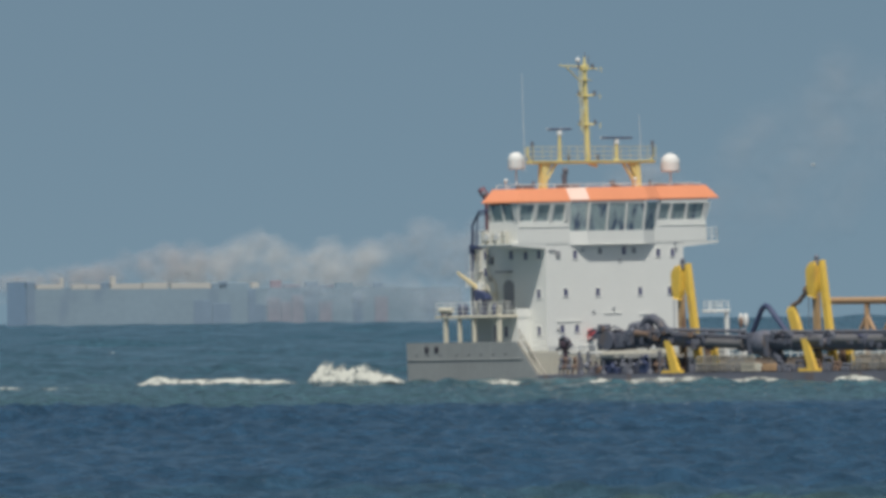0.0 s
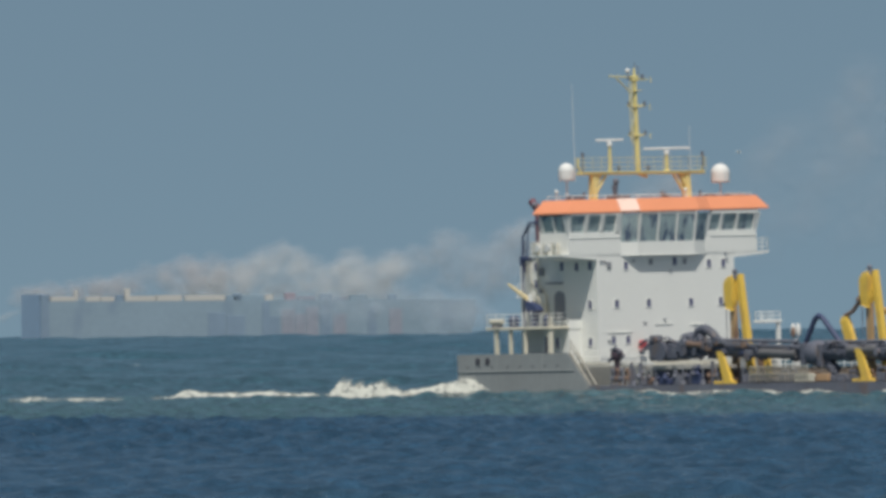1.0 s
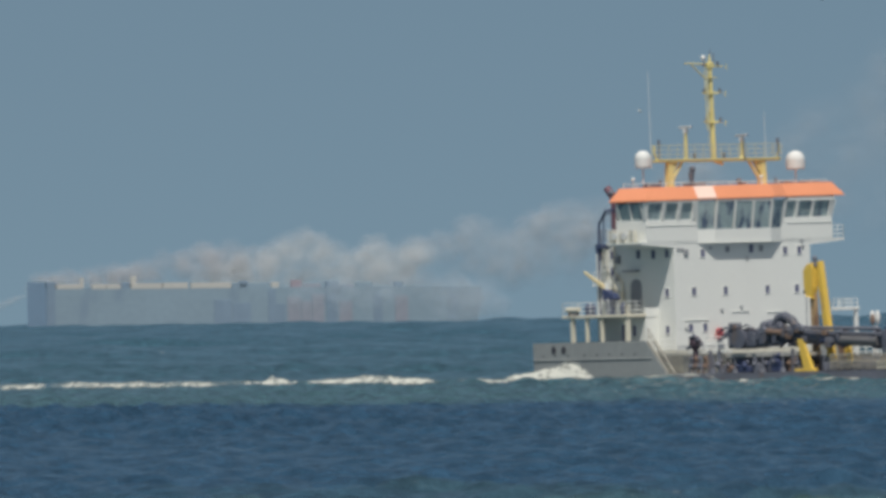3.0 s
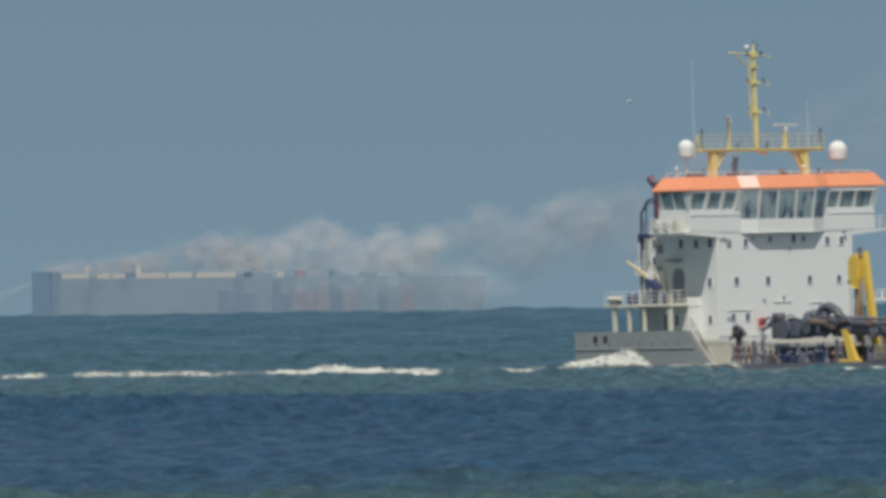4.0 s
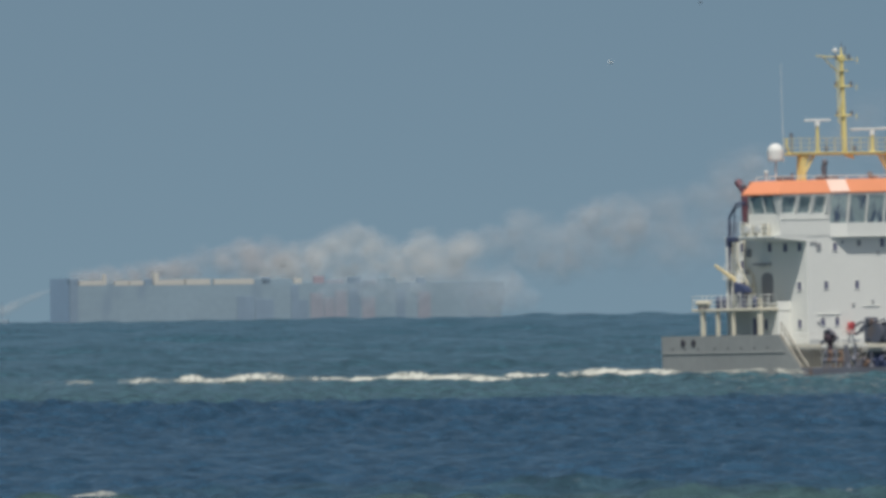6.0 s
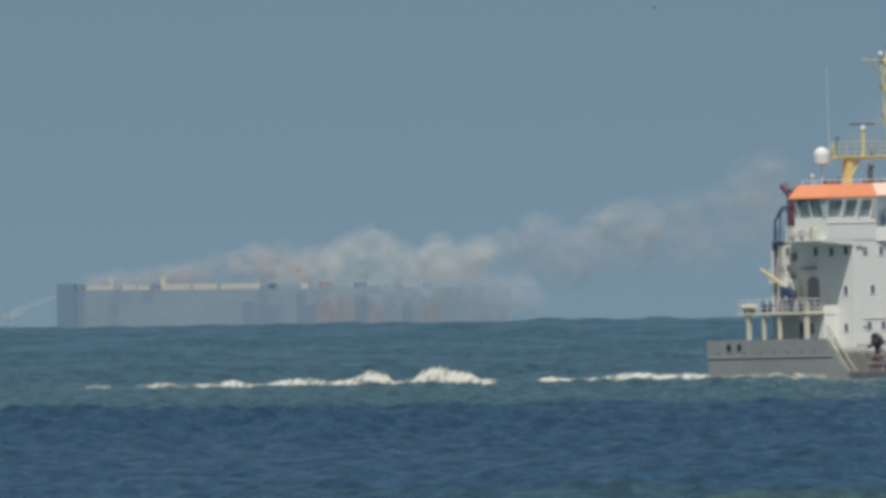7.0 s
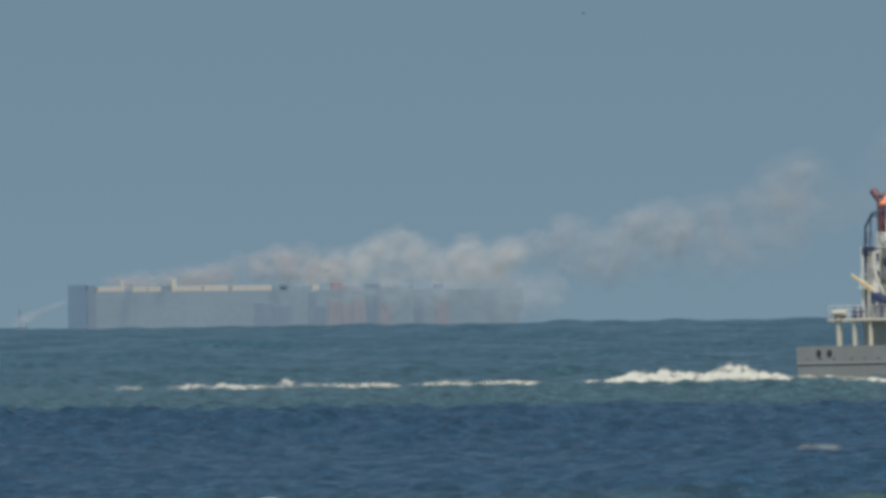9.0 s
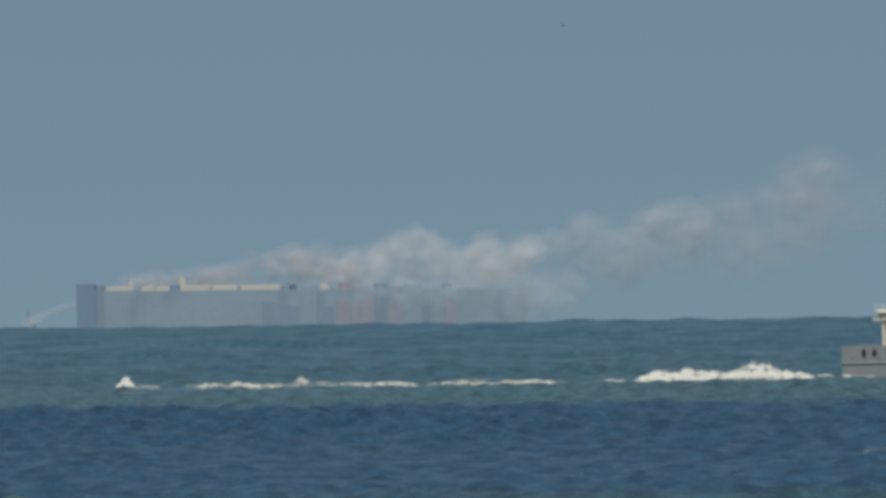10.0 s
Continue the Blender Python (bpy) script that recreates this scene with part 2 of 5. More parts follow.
# ---- the dredger: x forward, y to port, z up; origin at the house's starboard front corner on the waterline ----
def window_box(parent, u, p, z, w, h, side, glass=None):
    """A small framed window on the front face (side 'f') or the starboard face (side 's')."""
    f, g = B(), B()
    t = 0.05
    if side == "f":
        for a in ((p - w / 2 - t, p - w / 2, z - h / 2 - t, z + h / 2 + t), (p + w / 2, p + w / 2 + t, z - h / 2 - t, z + h / 2 + t),
                  (p - w / 2, p + w / 2, z + h / 2, z + h / 2 + t), (p - w / 2, p + w / 2, z - h / 2 - t, z - h / 2)):
            box(f, u, u + 0.05, *a)
        box(g, u, u + 0.02, p - w / 2, p + w / 2, z - h / 2, z + h / 2)
    else:
        for a in ((u - w / 2 - t, u - w / 2, z - h / 2 - t, z + h / 2 + t), (u + w / 2, u + w / 2 + t, z - h / 2 - t, z + h / 2 + t),
                  (u - w / 2, u + w / 2, z + h / 2, z + h / 2 + t), (u - w / 2, u + w / 2, z - h / 2 - t, z - h / 2)):
            box(f, a[0], a[1], p - 0.05, p, a[2], a[3])
        box(g, u - w / 2, u + w / 2, p - 0.02, p, z - h / 2, z + h / 2)
    win = part("window", f, WHITE, parent)
    part("pane", g, glass or CABIN, win, "dark glass pane")


def pane(parent, a, b, z0, z1, lean=0.32):
    """A wheelhouse pane between two plan points, its top leaning out."""
    a, b = Vector((*a, 0)), Vector((*b, 0))
    d = (b - a).normalized()
    nrm = Vector((d.y, -d.x, 0))
    bm = B()
    lo, hi = Vector((0, 0, z0)), Vector((0, 0, z1)) + nrm * lean
    loft(bm, [[a + lo, b + lo, b + hi, a + hi], [q - nrm * 0.05 for q in (a + lo, b + lo, b + hi, a + hi)]])
    return part("window", bm, GLASS, parent, "wheelhouse window, reflections mottled into its blue-green colour")


def mullion(bm, a, nrm, z0, z1, w=0.15, lean=0.32):
    """A post whose top leans out along nrm."""
    a, h = Vector((*a, 0)), w / 2
    k = Vector((*nrm, 0)) * lean
    sq = [Vector((-h, -h, 0)), Vector((h, -h, 0)), Vector((h, h, 0)), Vector((-h, h, 0))]
    loft(bm, [[a + q + Vector((0, 0, z0)) for q in sq], [a + q + k + Vector((0, 0, z1)) for q in sq]])


def build_dredger():
    ship = tagged(empty("dredger"), "white and grey hopper dredger with orange wheelhouse roof and yellow gantries", "ship")
    # hull: raised poop with a sloping front end, then the low loaded hopper side
    bm = B()
    prof = [(-12.75, 2.75), (-12.6, -3.0), (4.5, -3.0), (2.35, 0.25), (0.05, 2.75)]
    loft(bm, [[(u, -3.2, z) for u, z in prof], [(u, -3.0, z) for u, z in prof]])
    loft(bm, [[(u, 16.9, z) for u, z in prof], [(u, 17.1, z) for u, z in prof]])
    box(bm, -12.74, -12.5, -3.0, 16.9, -3.0, 2.74)
    box(bm, -12.5, 0.0, -3.0, 16.9, -3.0, 1.6)
    part("poop_hull", bm, GREY, ship, "grey painted stern hull plating")
    bm = B()
    box(bm, 2.0, 52.0, -3.18, 17.08, -3.0, 0.2)
    box(bm, 0.0, 2.0, -2.9, 16.8, -3.0, 0.2)
    part("hopper_hull", bm, DARKGREY, ship, "low dark hull side, loaded deep")
    for u in (-10.35, -9.2):
        bm = B()
        bmesh.ops.create_cone(bm, cap_ends=True, segments=16, radius1=0.22, radius2=0.22, depth=0.1, matrix=pose(u, -3.2, 2.22, 90) @ Matrix.Diagonal((1.1, 1.25, 1, 1)))
        part("mooring_hole", bm, RUBBER, ship, "dark oval mooring opening")
    for i in range(8):
        bm = B()
        u = -11.6 + i * 1.42 + (0.5 if i > 2 else 0)
        box(bm, u - 0.09, u + 0.09, -3.22, -3.19, 1.72, 1.84, 0.02)
        part("freeing_port", bm, RUBBER, ship)
    bm = B()
    box(bm, -12.7, 0.75, -3.26, -3.19, 1.38, 1.5, 0.03)
    part("rubbing_strake", bm, GREY, ship)
    for u in (-10.9, -8.2, -5.6, -2.9):
        bm = B()
        box(bm, u - 0.04, u + 0.04, -3.215, -3.19, -1.0, 2.7)
        part("plate_seam", bm, GREY, ship)
    # front bulkhead under the house
    bm = B()
    box(bm, -0.25, 0.0, -2.95, 13.8, 0.2, 1.95)
    part("front_bulkhead", bm, BUFF, ship, "weathered buff steel bulkhead")
    # deckhouse
    bm = B()
    box(bm, -8.9, 0.02, 0.0, 13.8, 1.95, 10.0, 0.04)
    house = part("deckhouse", bm, WHITE, ship, "white painted deckhouse, three storeys")
    for p, z in ((2.85, 9.2), (11.2, 9.25), (12.65, 9.25), (1.86, 6.35), (5.05, 6.35), (9.3, 6.35), (12.3, 6.35), (1.45, 3.62), (2.9, 3.62)):
        window_box(house, 0.02, p, z, 0.42, 0.58, "f")
    for u, z in ((-0.75, 9.25), (-2.3, 9.2), (-4.0, 9.25), (-7.0, 9.3), (-8.2, 9.2), (-0.85, 6.3), (-0.9, 3.5), (-7.0, 8.0)):
        window_box(house, u, 0.0, z, 0.42, 0.62, "s")
    for p in (0.75, 3.6, 0.4):
        bm = B()
        box(bm, 0.02, 0.14, p - 0.12, p + 0.12, 9.48, 9.6, 0.03)
        part("lamp", bm, DARKGREY, house)
    bm = B()
    box(bm, 0.02, 0.14, 0.95, 1.35, 9.05, 9.5, 0.03)
    part("cable_box", bm, DOORGREY, house)
    for p, z in ((7.3, 8.75), (12.9, 10.0), (13.0, 9.55), (1.0, 3.6), (4.6, 4.9), (6.6, 5.1)):
        bm = B()
        box(bm, 0.02, 0.14, p - 0.13, p + 0.13, z - 0.05, z + 0.05, 0.02)
        part("floodlight", bm, DOORGREY, house)
    for p0, p1, z in ((0.9, 3.3, 4.15), (5.6, 7.4, 4.7), (9.2, 10.6, 4.6)):
        bm = B()
        box(bm, 0.02, 0.09, p0, p1, z, z + 0.06, 0.02)
        part("rain_ledge", bm, WHITE, house)
    # arched grey door on the starboard side
    bm = B()
    arc = [(-4.95, 5.2), (-3.75, 5.2)] + [(-4.35 + 0.6 * math.cos(t * math.pi / 8), 6.9 + 0.5 * math.sin(t * math.pi / 8)) for t in range(9)]
    loft(bm, [[(u, -0.06, z) for u, z in arc], [(u, 0.0, z) for u, z in arc]])
    part("door", bm, DOORGREY, house, "grey steel door with rounded top")
    bm = B()
    box(bm, -5.4, -3.9, -0.5, 0.0, 7.95, 8.08)
    part("awning", bm, DOORGREY, house)
    # side house and poop deck platform
    bm = B()
    box(bm, -5.0, -1.9, -1.3, 0.0, 1.6, 4.55, 0.03)
    box(bm, -2.6, -1.86, -1.3, 0.0, 4.5, 5.2, 0.03)
    side = part("side_house", bm, WHITE, ship, "white side house under the poop platform")
    window_box(side, -3.2, -1.3, 3.5, 0.4, 0.8, "s")
    window_box(side, -4.3, -1.3, 3.3, 0.7, 1.4, "s")
    bm = B()
    box(bm, -9.4, -1.87, -3.15, -0.0, 4.56, 4.78, 0.03)
    part("poop_platform", bm, CREAM, ship, "white platform edge over the mooring deck")
    bm = B()
    box(bm, -12.2, -8.9, 0.0, 13.8, 4.5, 4.7, 0.03)
    part("aft_platform", bm, WHITE, ship)
    for u, w in ((-8.4, 0.15), (-6.75, 0.10), (-5.05, 0.10), (-2.15, 0.18)):
        bm = B()
        box(bm, u - w, u + w, -3.05, -2.8, 1.6, 4.56 if w < 0.17 else 5.5, 0.02)
        part("post", bm, CREAM, ship)
    bm = B()
    rail(bm, [(-9.3, -3.1, 4.78), (-1.95, -3.1, 4.78), (-1.95, -1.35, 4.78)], 0.95, 1.1, 0.028)
    rail(bm, [(-9.3, -3.1, 4.78), (-9.3, -0.2, 4.78)], 0.95, 1.4, 0.028)
    part("railing", bm, WHITE, ship)
    bm = B()
    tube(bm, (-8.9, -3.0, 5.2), (-7.6, -3.0, 5.2), 0.2, n=14)
    ball(bm, (-8.9, -3.0, 5.2), 0.2, 2, (0.6, 1, 1))
    ball(bm, (-7.6, -3.0, 5.2), 0.2, 2, (0.6, 1, 1))
    part("liferaft_canister", bm, CREAM, ship, "white liferaft canister on the rail")
    for u in (-8.5, -7.9):
        bm = B()
        box(bm, u - 0.05, u + 0.05, -3.25, -2.75, 4.78, 5.0)
        part("raft_cradle", bm, DARKGREY, ship)
    # rescue boat davit, its winch under a navy cover
    bm = B()
    tube(bm, (-5.0, -2.4, 4.78), (-5.0, -2.4, 7.3), 0.15, 0.13, 12)
    part("davit_post", bm, WHITE, ship)
    bm = B()
    loft(bm, [[(-5.3, -2.55, 7.0), (-5.3, -2.25, 7.0), (-5.1, -2.25, 6.6), (-5.1, -2.55, 6.6)], [(-7.5, -2.5, 8.1), (-7.5, -2.3, 8.1), (-7.4, -2.3, 7.9), (-7.4, -2.5, 7.9)]])
    tube(bm, (-7.35, -2.4, 7.95), (-6.2, -2.4, 7.2), 0.05)
    part("davit_boom", bm, mat("cream_paint", (0.62, 0.52, 0.30), 0.5), ship, "cream davit boom, swung aft")
    bm = B()
    loft(bm, [[(-4.75, -2.7, 4.8), (-4.25, -2.7, 4.8), (-4.25, -2.3, 4.8), (-4.75, -2.3, 4.8)], [(-4.75, -2.75, 5.6), (-4.2, -2.75, 5.6), (-4.2, -2.2, 5.6), (-4.75, -2.2, 5.6)],
              [(-5.05, -2.85, 6.0), (-3.8, -2.85, 6.0), (-3.8, -2.1, 6.0), (-5.05, -2.1, 6.0)], [(-5.1, -2.8, 6.75), (-4.0, -2.8, 6.35), (-4.0, -2.2, 6.35), (-5.1, -2.2, 6.75)]])
    part("winch_cover", bm, NAVY, ship, "navy canvas cover over the davit winch")
    bm = B()
    ball(bm, (-4.35, -2.92, 5.85), 0.09, 2)
    part("winch_lamp", bm, DOME, ship)
    for u in (-3.0, -7.0, -6.4):
        bm = B()
        ball(bm, (u, -2.6, 5.25), 0.35, 2, (0.7, 0.7, 1.2))
        tube(bm, (u, -2.6, 4.78), (u, -2.6, 5.2), 0.2)
        part("bollard", bm, NAVY, ship)
    # exhaust pipe at the house's aft corner
    bm = B()
    bent(bm, [(-7.4, -1.0, 4.8), (-7.4, -1.0, 9.6), (-7.3, -1.0, 11.6), (-6.5, -1.0, 12.6), (-5.9, -0.6, 12.7)], 0.09, 12)
    tube(bm, (-7.4, -1.0, 9.4), (-7.4, -1.0, 10.0), 0.23, n=14)
    part("exhaust_pipe", bm, NAVY, ship, "dark blue exhaust pipe")
    bm = B()
    tube(bm, (-6.4, -1.0, 8.2), (-5.4, -1.0, 6.4), 0.06)
    part("davit_stay", bm, CREAM, ship, "cream slanting davit stay")
    bm = B()
    box(bm, -7.6, -6.2, -1.6, -0.4, 6.95, 7.05, 0.02)
    rail(bm, [(-7.5, -1.5, 7.05), (-6.3, -1.5, 7.05)], 0.95, 0.4, 0.03, 2)
    part("small_landing", bm, WHITE, ship)
    bm = B()
    rail(bm, [(-7.6, -0.6, 10.15), (-7.6, 0.0, 10.15)], 1.0, 1.0, 0.03)
    part("ladder_guard", bm, DARKGREY, ship)
    bm = B()
    bent(bm, [(-6.95, 0.35, 10.1), (-6.95, 0.35, 13.5), (-7.75, 0.35, 14.3)], 0.3, 14)
    part("exhaust_funnel", bm, mat("dark_red_paint", (0.14, 0.06, 0.08), 0.6, vary=0.2), ship, "dark red exhaust with a bent top")
    bm = B()
    bent(bm, [(-7.0, -0.9, 10.0), (-6.8, -0.9, 12.3), (-5.0, -0.9, 12.6), (-4.7, -0.9, 10.15)], 0.055, 8)
    bent(bm, [(-5.0, -0.9, 12.6), (-5.4, -0.9, 10.15)], 0.06, 8)
    part("davit_frame", bm, NAVY, ship, "navy tubular frame beside the wheelhouse")
    bm = B()
    box(bm, -7.5, -6.6, -1.25, -0.7, 9.75, 10.1, 0.04)
    part("frame_bracket", bm, NAVY, ship)

    # wheelhouse deck, walls, bay
    bm = B()
    plan = [(-3.9, -3.35), (0.05, -3.35), (0.05, 17.35), (-3.8, 17.35), (-3.8, 13.8), (-8.9, 13.8), (-8.9, 0.0), (-5.2, 0.0), (-5.2, -1.3), (-3.9, -1.3)]
    loft(bm, [[(u, p, 10.0) for u, p in plan], [(u, p, 10.12) for u, p in plan]])
    part("bridge_deck", bm, WHITE, ship, "white bridge deck with wings")
    for p0, p1, k in ((0.0, -3.3, 1), (13.8, 17.3, 1)):
        bm = B()
        loft(bm, [[(-3.75, p0, 9.66), (0.04, p0, 9.66), (0.04, p0, 10.0), (-3.75, p0, 10.0)], [(-3.75, p1, 9.94), (0.04, p1, 9.94), (0.04, p1, 10.0), (-3.75, p1, 10.0)]])
        part("wing_bracket", bm, WHITE, ship)
    for s0, s1 in ((-3.3, -2.85), (16.2, 17.3)):
        bm = B()
        if s0 < 0:
            rail(bm, [(-3.7, -3.3, 10.12), (-0.2, -3.3, 10.12)], 1.0, 0.6, 0.035)
        else:
            rail(bm, [(-0.05, 16.2, 10.12), (-0.05, 17.3, 10.12), (-3.7, 17.3, 10.12)], 0.95, 0.6, 0.035)
        part("wing_railing", bm, WHITE, ship)
    for u, w, h in ((-3.35, 0.28, 0.85), (-2.3, 0.2, 0.7), (-1.15, 0.34, 0.8)):
        bm = B()
        box(bm, u - w, u + w, -3.26, -2.98, 10.12, 10.2 + h, 0.05)
        part("wing_locker", bm, CREAM, ship, "cream locker inside the wing railing")
    for u in (-2.85, -1.7):
        bm = B()
        bmesh.ops.create_cone(bm, cap_ends=True, segments=16, radius1=0.3, radius2=0.3, depth=0.1, matrix=pose(u, -3.4, 10.65, 90))
        part("lifebuoy", bm, DOME, ship)
    bm = B()
    for z in np.arange(5.2, 9.8, 0.35):
        tube(bm, (-8.0, -0.12, z), (-7.5, -0.12, z), 0.025, n=5)
    for u in (-8.0, -7.5):
        tube(bm, (u, -0.12, 4.9), (u, -0.12, 10.1), 0.035, n=6)
    part("wall_ladder", bm, CREAM, house)
    for u, z, w, h in ((-6.3, 8.9, 0.25, 0.3), (-7.1, 6.3, 0.3, 0.45), (-5.9, 6.0, 0.22, 0.5), (-6.4, 7.5, 0.18, 0.22)):
        bm = B()
        box(bm, u - w, u + w, -0.24, 0.0, z - h, z + h, 0.04)
        part("junction_box", bm, CREAM if h > 0.4 else DOORGREY, house)
    bm = B()
    bent(bm, [(-5.6, -0.2, 5.1), (-5.7, -0.2, 7.2), (-6.6, -0.2, 8.0), (-6.6, -0.2, 9.9)], 0.07, 8)
    part("wall_pipe", bm, CREAM, house)
    bm = B()
    box(bm, -3.35, -3.2, -2.75, 16.1, 10.12, 13.15)
    wheel = part("wheelhouse", bm, WHITE, ship, "white wheelhouse with a window band")
    # lower walls: front segments, starboard and port ends; headers; drip rails
    for name, *lim in (("wall", -0.15, 0.06, -2.75, 2.45, 10.12, 11.75), ("wall", -0.15, 0.06, 10.9, 16.1, 10.12, 11.75), ("wall", -3.2, -0.15, -2.75, -2.6, 10.12, 11.75),
                       ("wall", -3.2, -0.15, 15.95, 16.1, 10.12, 11.75), ("header", 0.18, 0.36, -2.75, 2.45, 13.0, 13.3), ("header", 0.18, 0.36, 11.35, 16.1, 13.0, 13.4),
                       ("drip_rail", 0.06, 0.11, -2.75, 2.4, 11.3, 11.36), ("drip_rail", 0.06, 0.11, 11.4, 16.1, 11.3, 11.36)):
        bm = B()
        box(bm, *lim, 0.015)
        part(name, bm, WHITE, wheel)
    for p, w in ((-2.72, 0.15), (-1.08, 0.3), (0.49, 0.32), (2.02, 0.4), (11.2, 0.2), (12.45, 0.22), (14.05, 0.2), (15.85, 0.2)):
        bm = B()
        mullion(bm, (-0.05 if w < 0.3 else -0.07, p), (1, 0), 11.75, 13.05, w)
        part("mullion", bm, WHITE, wheel)
    for p, k in ((-2.64, -1), (15.98, 1)):
        bm = B()
        mullion(bm, (-0.12, p), (0.8, 0.8 * k), 11.75, 13.05, 0.32)
        part("corner_post", bm, WHITE, wheel)
    for u in (-0.25, -1.53, -2.9):
        for p in (-2.68, 16.02):
            bm = B()
            mullion(bm, (u, p), (0, -1 if p < 0 else 1), 11.75, 13.05)
            part("mullion", bm, WHITE, wheel)
    for p0, p1 in ((-2.62, -1.2), (-0.95, 0.36), (0.62, 1.85), (11.28, 12.36), (12.54, 13.97), (14.13, 15.77)):
        pane(wheel, (-0.08, p0), (-0.08, p1), 11.75, 13.0)
    for u0, u1 in ((-2.82, -1.6), (-1.46, -0.28)):
        pane(wheel, (u0, -2.68), (u1, -2.68), 11.75, 13.0)
        pane(wheel, (u1, 16.03), (u0, 16.03), 11.75, 13.0)
    # bay: plan of fore face and two chamfers
    bm = B()
    bay = [(0.0, 2.25), (0.52, 3.75), (0.52, 9.4), (0.0, 11.05)]
    ring = bay + [(-0.1, 11.05), (-0.1, 2.25)]
    loft(bm, [[(u, p, 10.0) for u, p in ring], [(u, p, 10.98) for u, p in ring]])
    part("bay_front", bm, WHITE, wheel, "white bay front under the big windows")
    bm = B()
    loft(bm, [[(u + 0.06 * (u > 0), p, 9.94) for u, p in ring], [(u + 0.06 * (u > 0), p, 10.0) for u, p in ring]])
    part("bay_floor", bm, WHITE, wheel)
    for p, h, glass in ((5.35, 0.45, DOORGREY), (7.75, 0.6, CABIN), (8.75, 0.45, DOORGREY)):
        window_box(house, 0.02, p, 9.45, 0.4, h, "f", glass)
    for q, w in (((0.0, 2.3), 0.16), ((0.5, 3.78), 0.2), ((0.52, 5.67), 0.15), ((0.52, 7.52), 0.15), ((0.5, 9.36), 0.18), ((0.0, 11.0), 0.16)):
        bm = B()
        mullion(bm, (q[0] - 0.06, q[1]), (1, 0), 10.98, 13.16, w, 0.36)
        part("mullion", bm, WHITE, wheel)
    bm = B()
    box(bm, 0.66, 0.84, 3.75, 9.4, 13.02, 13.3)
    part("header", bm, WHITE, wheel)
    for a, b in (((0.02, 2.4), (0.45, 3.68)), ((0.46, 3.9), (0.46, 5.58)), ((0.46, 5.76), (0.46, 7.43)), ((0.46, 7.61), (0.46, 9.26)), ((0.44, 9.48), (0.0, 10.9))):
        pane(wheel, a, b, 10.98, 13.1, 0.36)
    bm = B()
    box(bm, -3.1, -2.9, -2.5, 15.9, 10.2, 13.1)
    box(bm, -1.8, -0.9, 1.0, 13.0, 10.13, 11.1, 0.05)
    part("console", bm, DOORGREY, wheel, "grey bridge console and back wall")
    # roof with the sloping orange fascia
    out = [(-3.6, -3.15), (0.42, -3.15), (0.42, 2.2), (0.92, 3.7), (0.92, 9.6), (0.42, 11.2), (0.42, 17.1), (-3.6, 17.1), (-6.0, 14.2), (-6.0, -0.4)]
    cx, cy = -3.0, 6.9
    top = [(u + (-0.5 if u > 0 else 0.3), p + (0.85 if p < cy - 9 else -0.85 if p > cy + 9 else 0)) for u, p in out]
    bm = B()
    loft(bm, [[(u, p, 13.16 + 0.009 * (p + 3)) for u, p in out], [(u, p, 13.26 + 0.009 * (p + 3)) for u, p in out], [(u, p, 14.2 + 0.009 * (p + 3)) for u, p in top]])
    roof = part("roof", bm, ORANGE, ship, "bright orange sloping wheelhouse fascia")
    bm = B()
    a, b, c, d = Vector((0.42, 2.2, 13.31)), Vector((0.92, 3.7, 13.33)), Vector((0.42, 3.7, 14.25)), Vector((-0.08, 2.2, 14.24))
    off = Vector((0.03, -0.03, 0.01))
    loft(bm, [[q + off for q in (a, b, c, d)], [q + off * 0.2 for q in (a, b, c, d)]])
    part("fascia_panel", bm, PINKISH, roof, "faded white fascia panel")
    bm = B()
    rail(bm, [(-3.2, -2.0, 14.2), (-0.3, -2.0, 14.2), (-0.3, 16.0, 14.2), (-3.2, 16.0, 14.2)], 0.32, 1.6, 0.03, 1)
    part("roof_rail", bm, WHITE, roof)
    for u, p, sx, sy, h in ((-1.2, -0.9, 0.3, 0.7, 0.32), (-1.0, 3.2, 0.35, 0.9, 0.3), (-1.0, 12.6, 0.3, 0.7, 0.3), (-1.2, 15.0, 0.4, 0.8, 0.28), (-1.2, 8.3, 0.2, 0.3, 0.3)):
        bm = B()
        box(bm, u - sx, u + sx, p - sy, p + sy, 14.2, 14.2 + h, 0.06)
        part("roof_vent", bm, DARKGREY, roof)
    bm = B()
    ball(bm, (-0.9, 7.6, 14.6), 0.24)
    tube(bm, (-0.9, 7.6, 14.2), (-0.9, 7.6, 14.6), 0.1)
    part("searchlight", bm, DARKGREY, roof)
    bm = B()
    box(bm, -0.65, -0.35, 2.3, 2.6, 14.2, 14.9, 0.04)
    tube(bm, (-0.5, 2.45, 14.9), (-0.5, 2.45, 15.3), 0.2, 0.24)
    ball(bm, (-0.5, 2.55, 15.55), 0.24, 2, (1, 1, 1.2))
    part("signal_lamp", bm, DARKGREY, roof, "dark signal lamp on a stand")
    for u, p in ((-2.0, -2.1), (-0.6, 9.6)):
        bm = B()
        tube(bm, (u, p, 14.2), (u, p, 14.75), 0.05)
        ball(bm, (u, p, 14.85), 0.16)
        part("roof_antenna", bm, DOME, roof)
    bm = B()
    ball(bm, (-3.6, -2.9, 13.9), 0.25)
    part("horn", bm, DARKGREY, roof)
    # mast platform: portal with two legs, rail, mast, radars, domes, whips
    U = -2.5
    bm = B()
    box(bm, U - 0.3, U + 0.3, 0.6, 13.1, 16.1, 16.34, 0.04)
    portal = part("mast_portal", bm, MASTY, ship, "yellow mast portal across the roof")
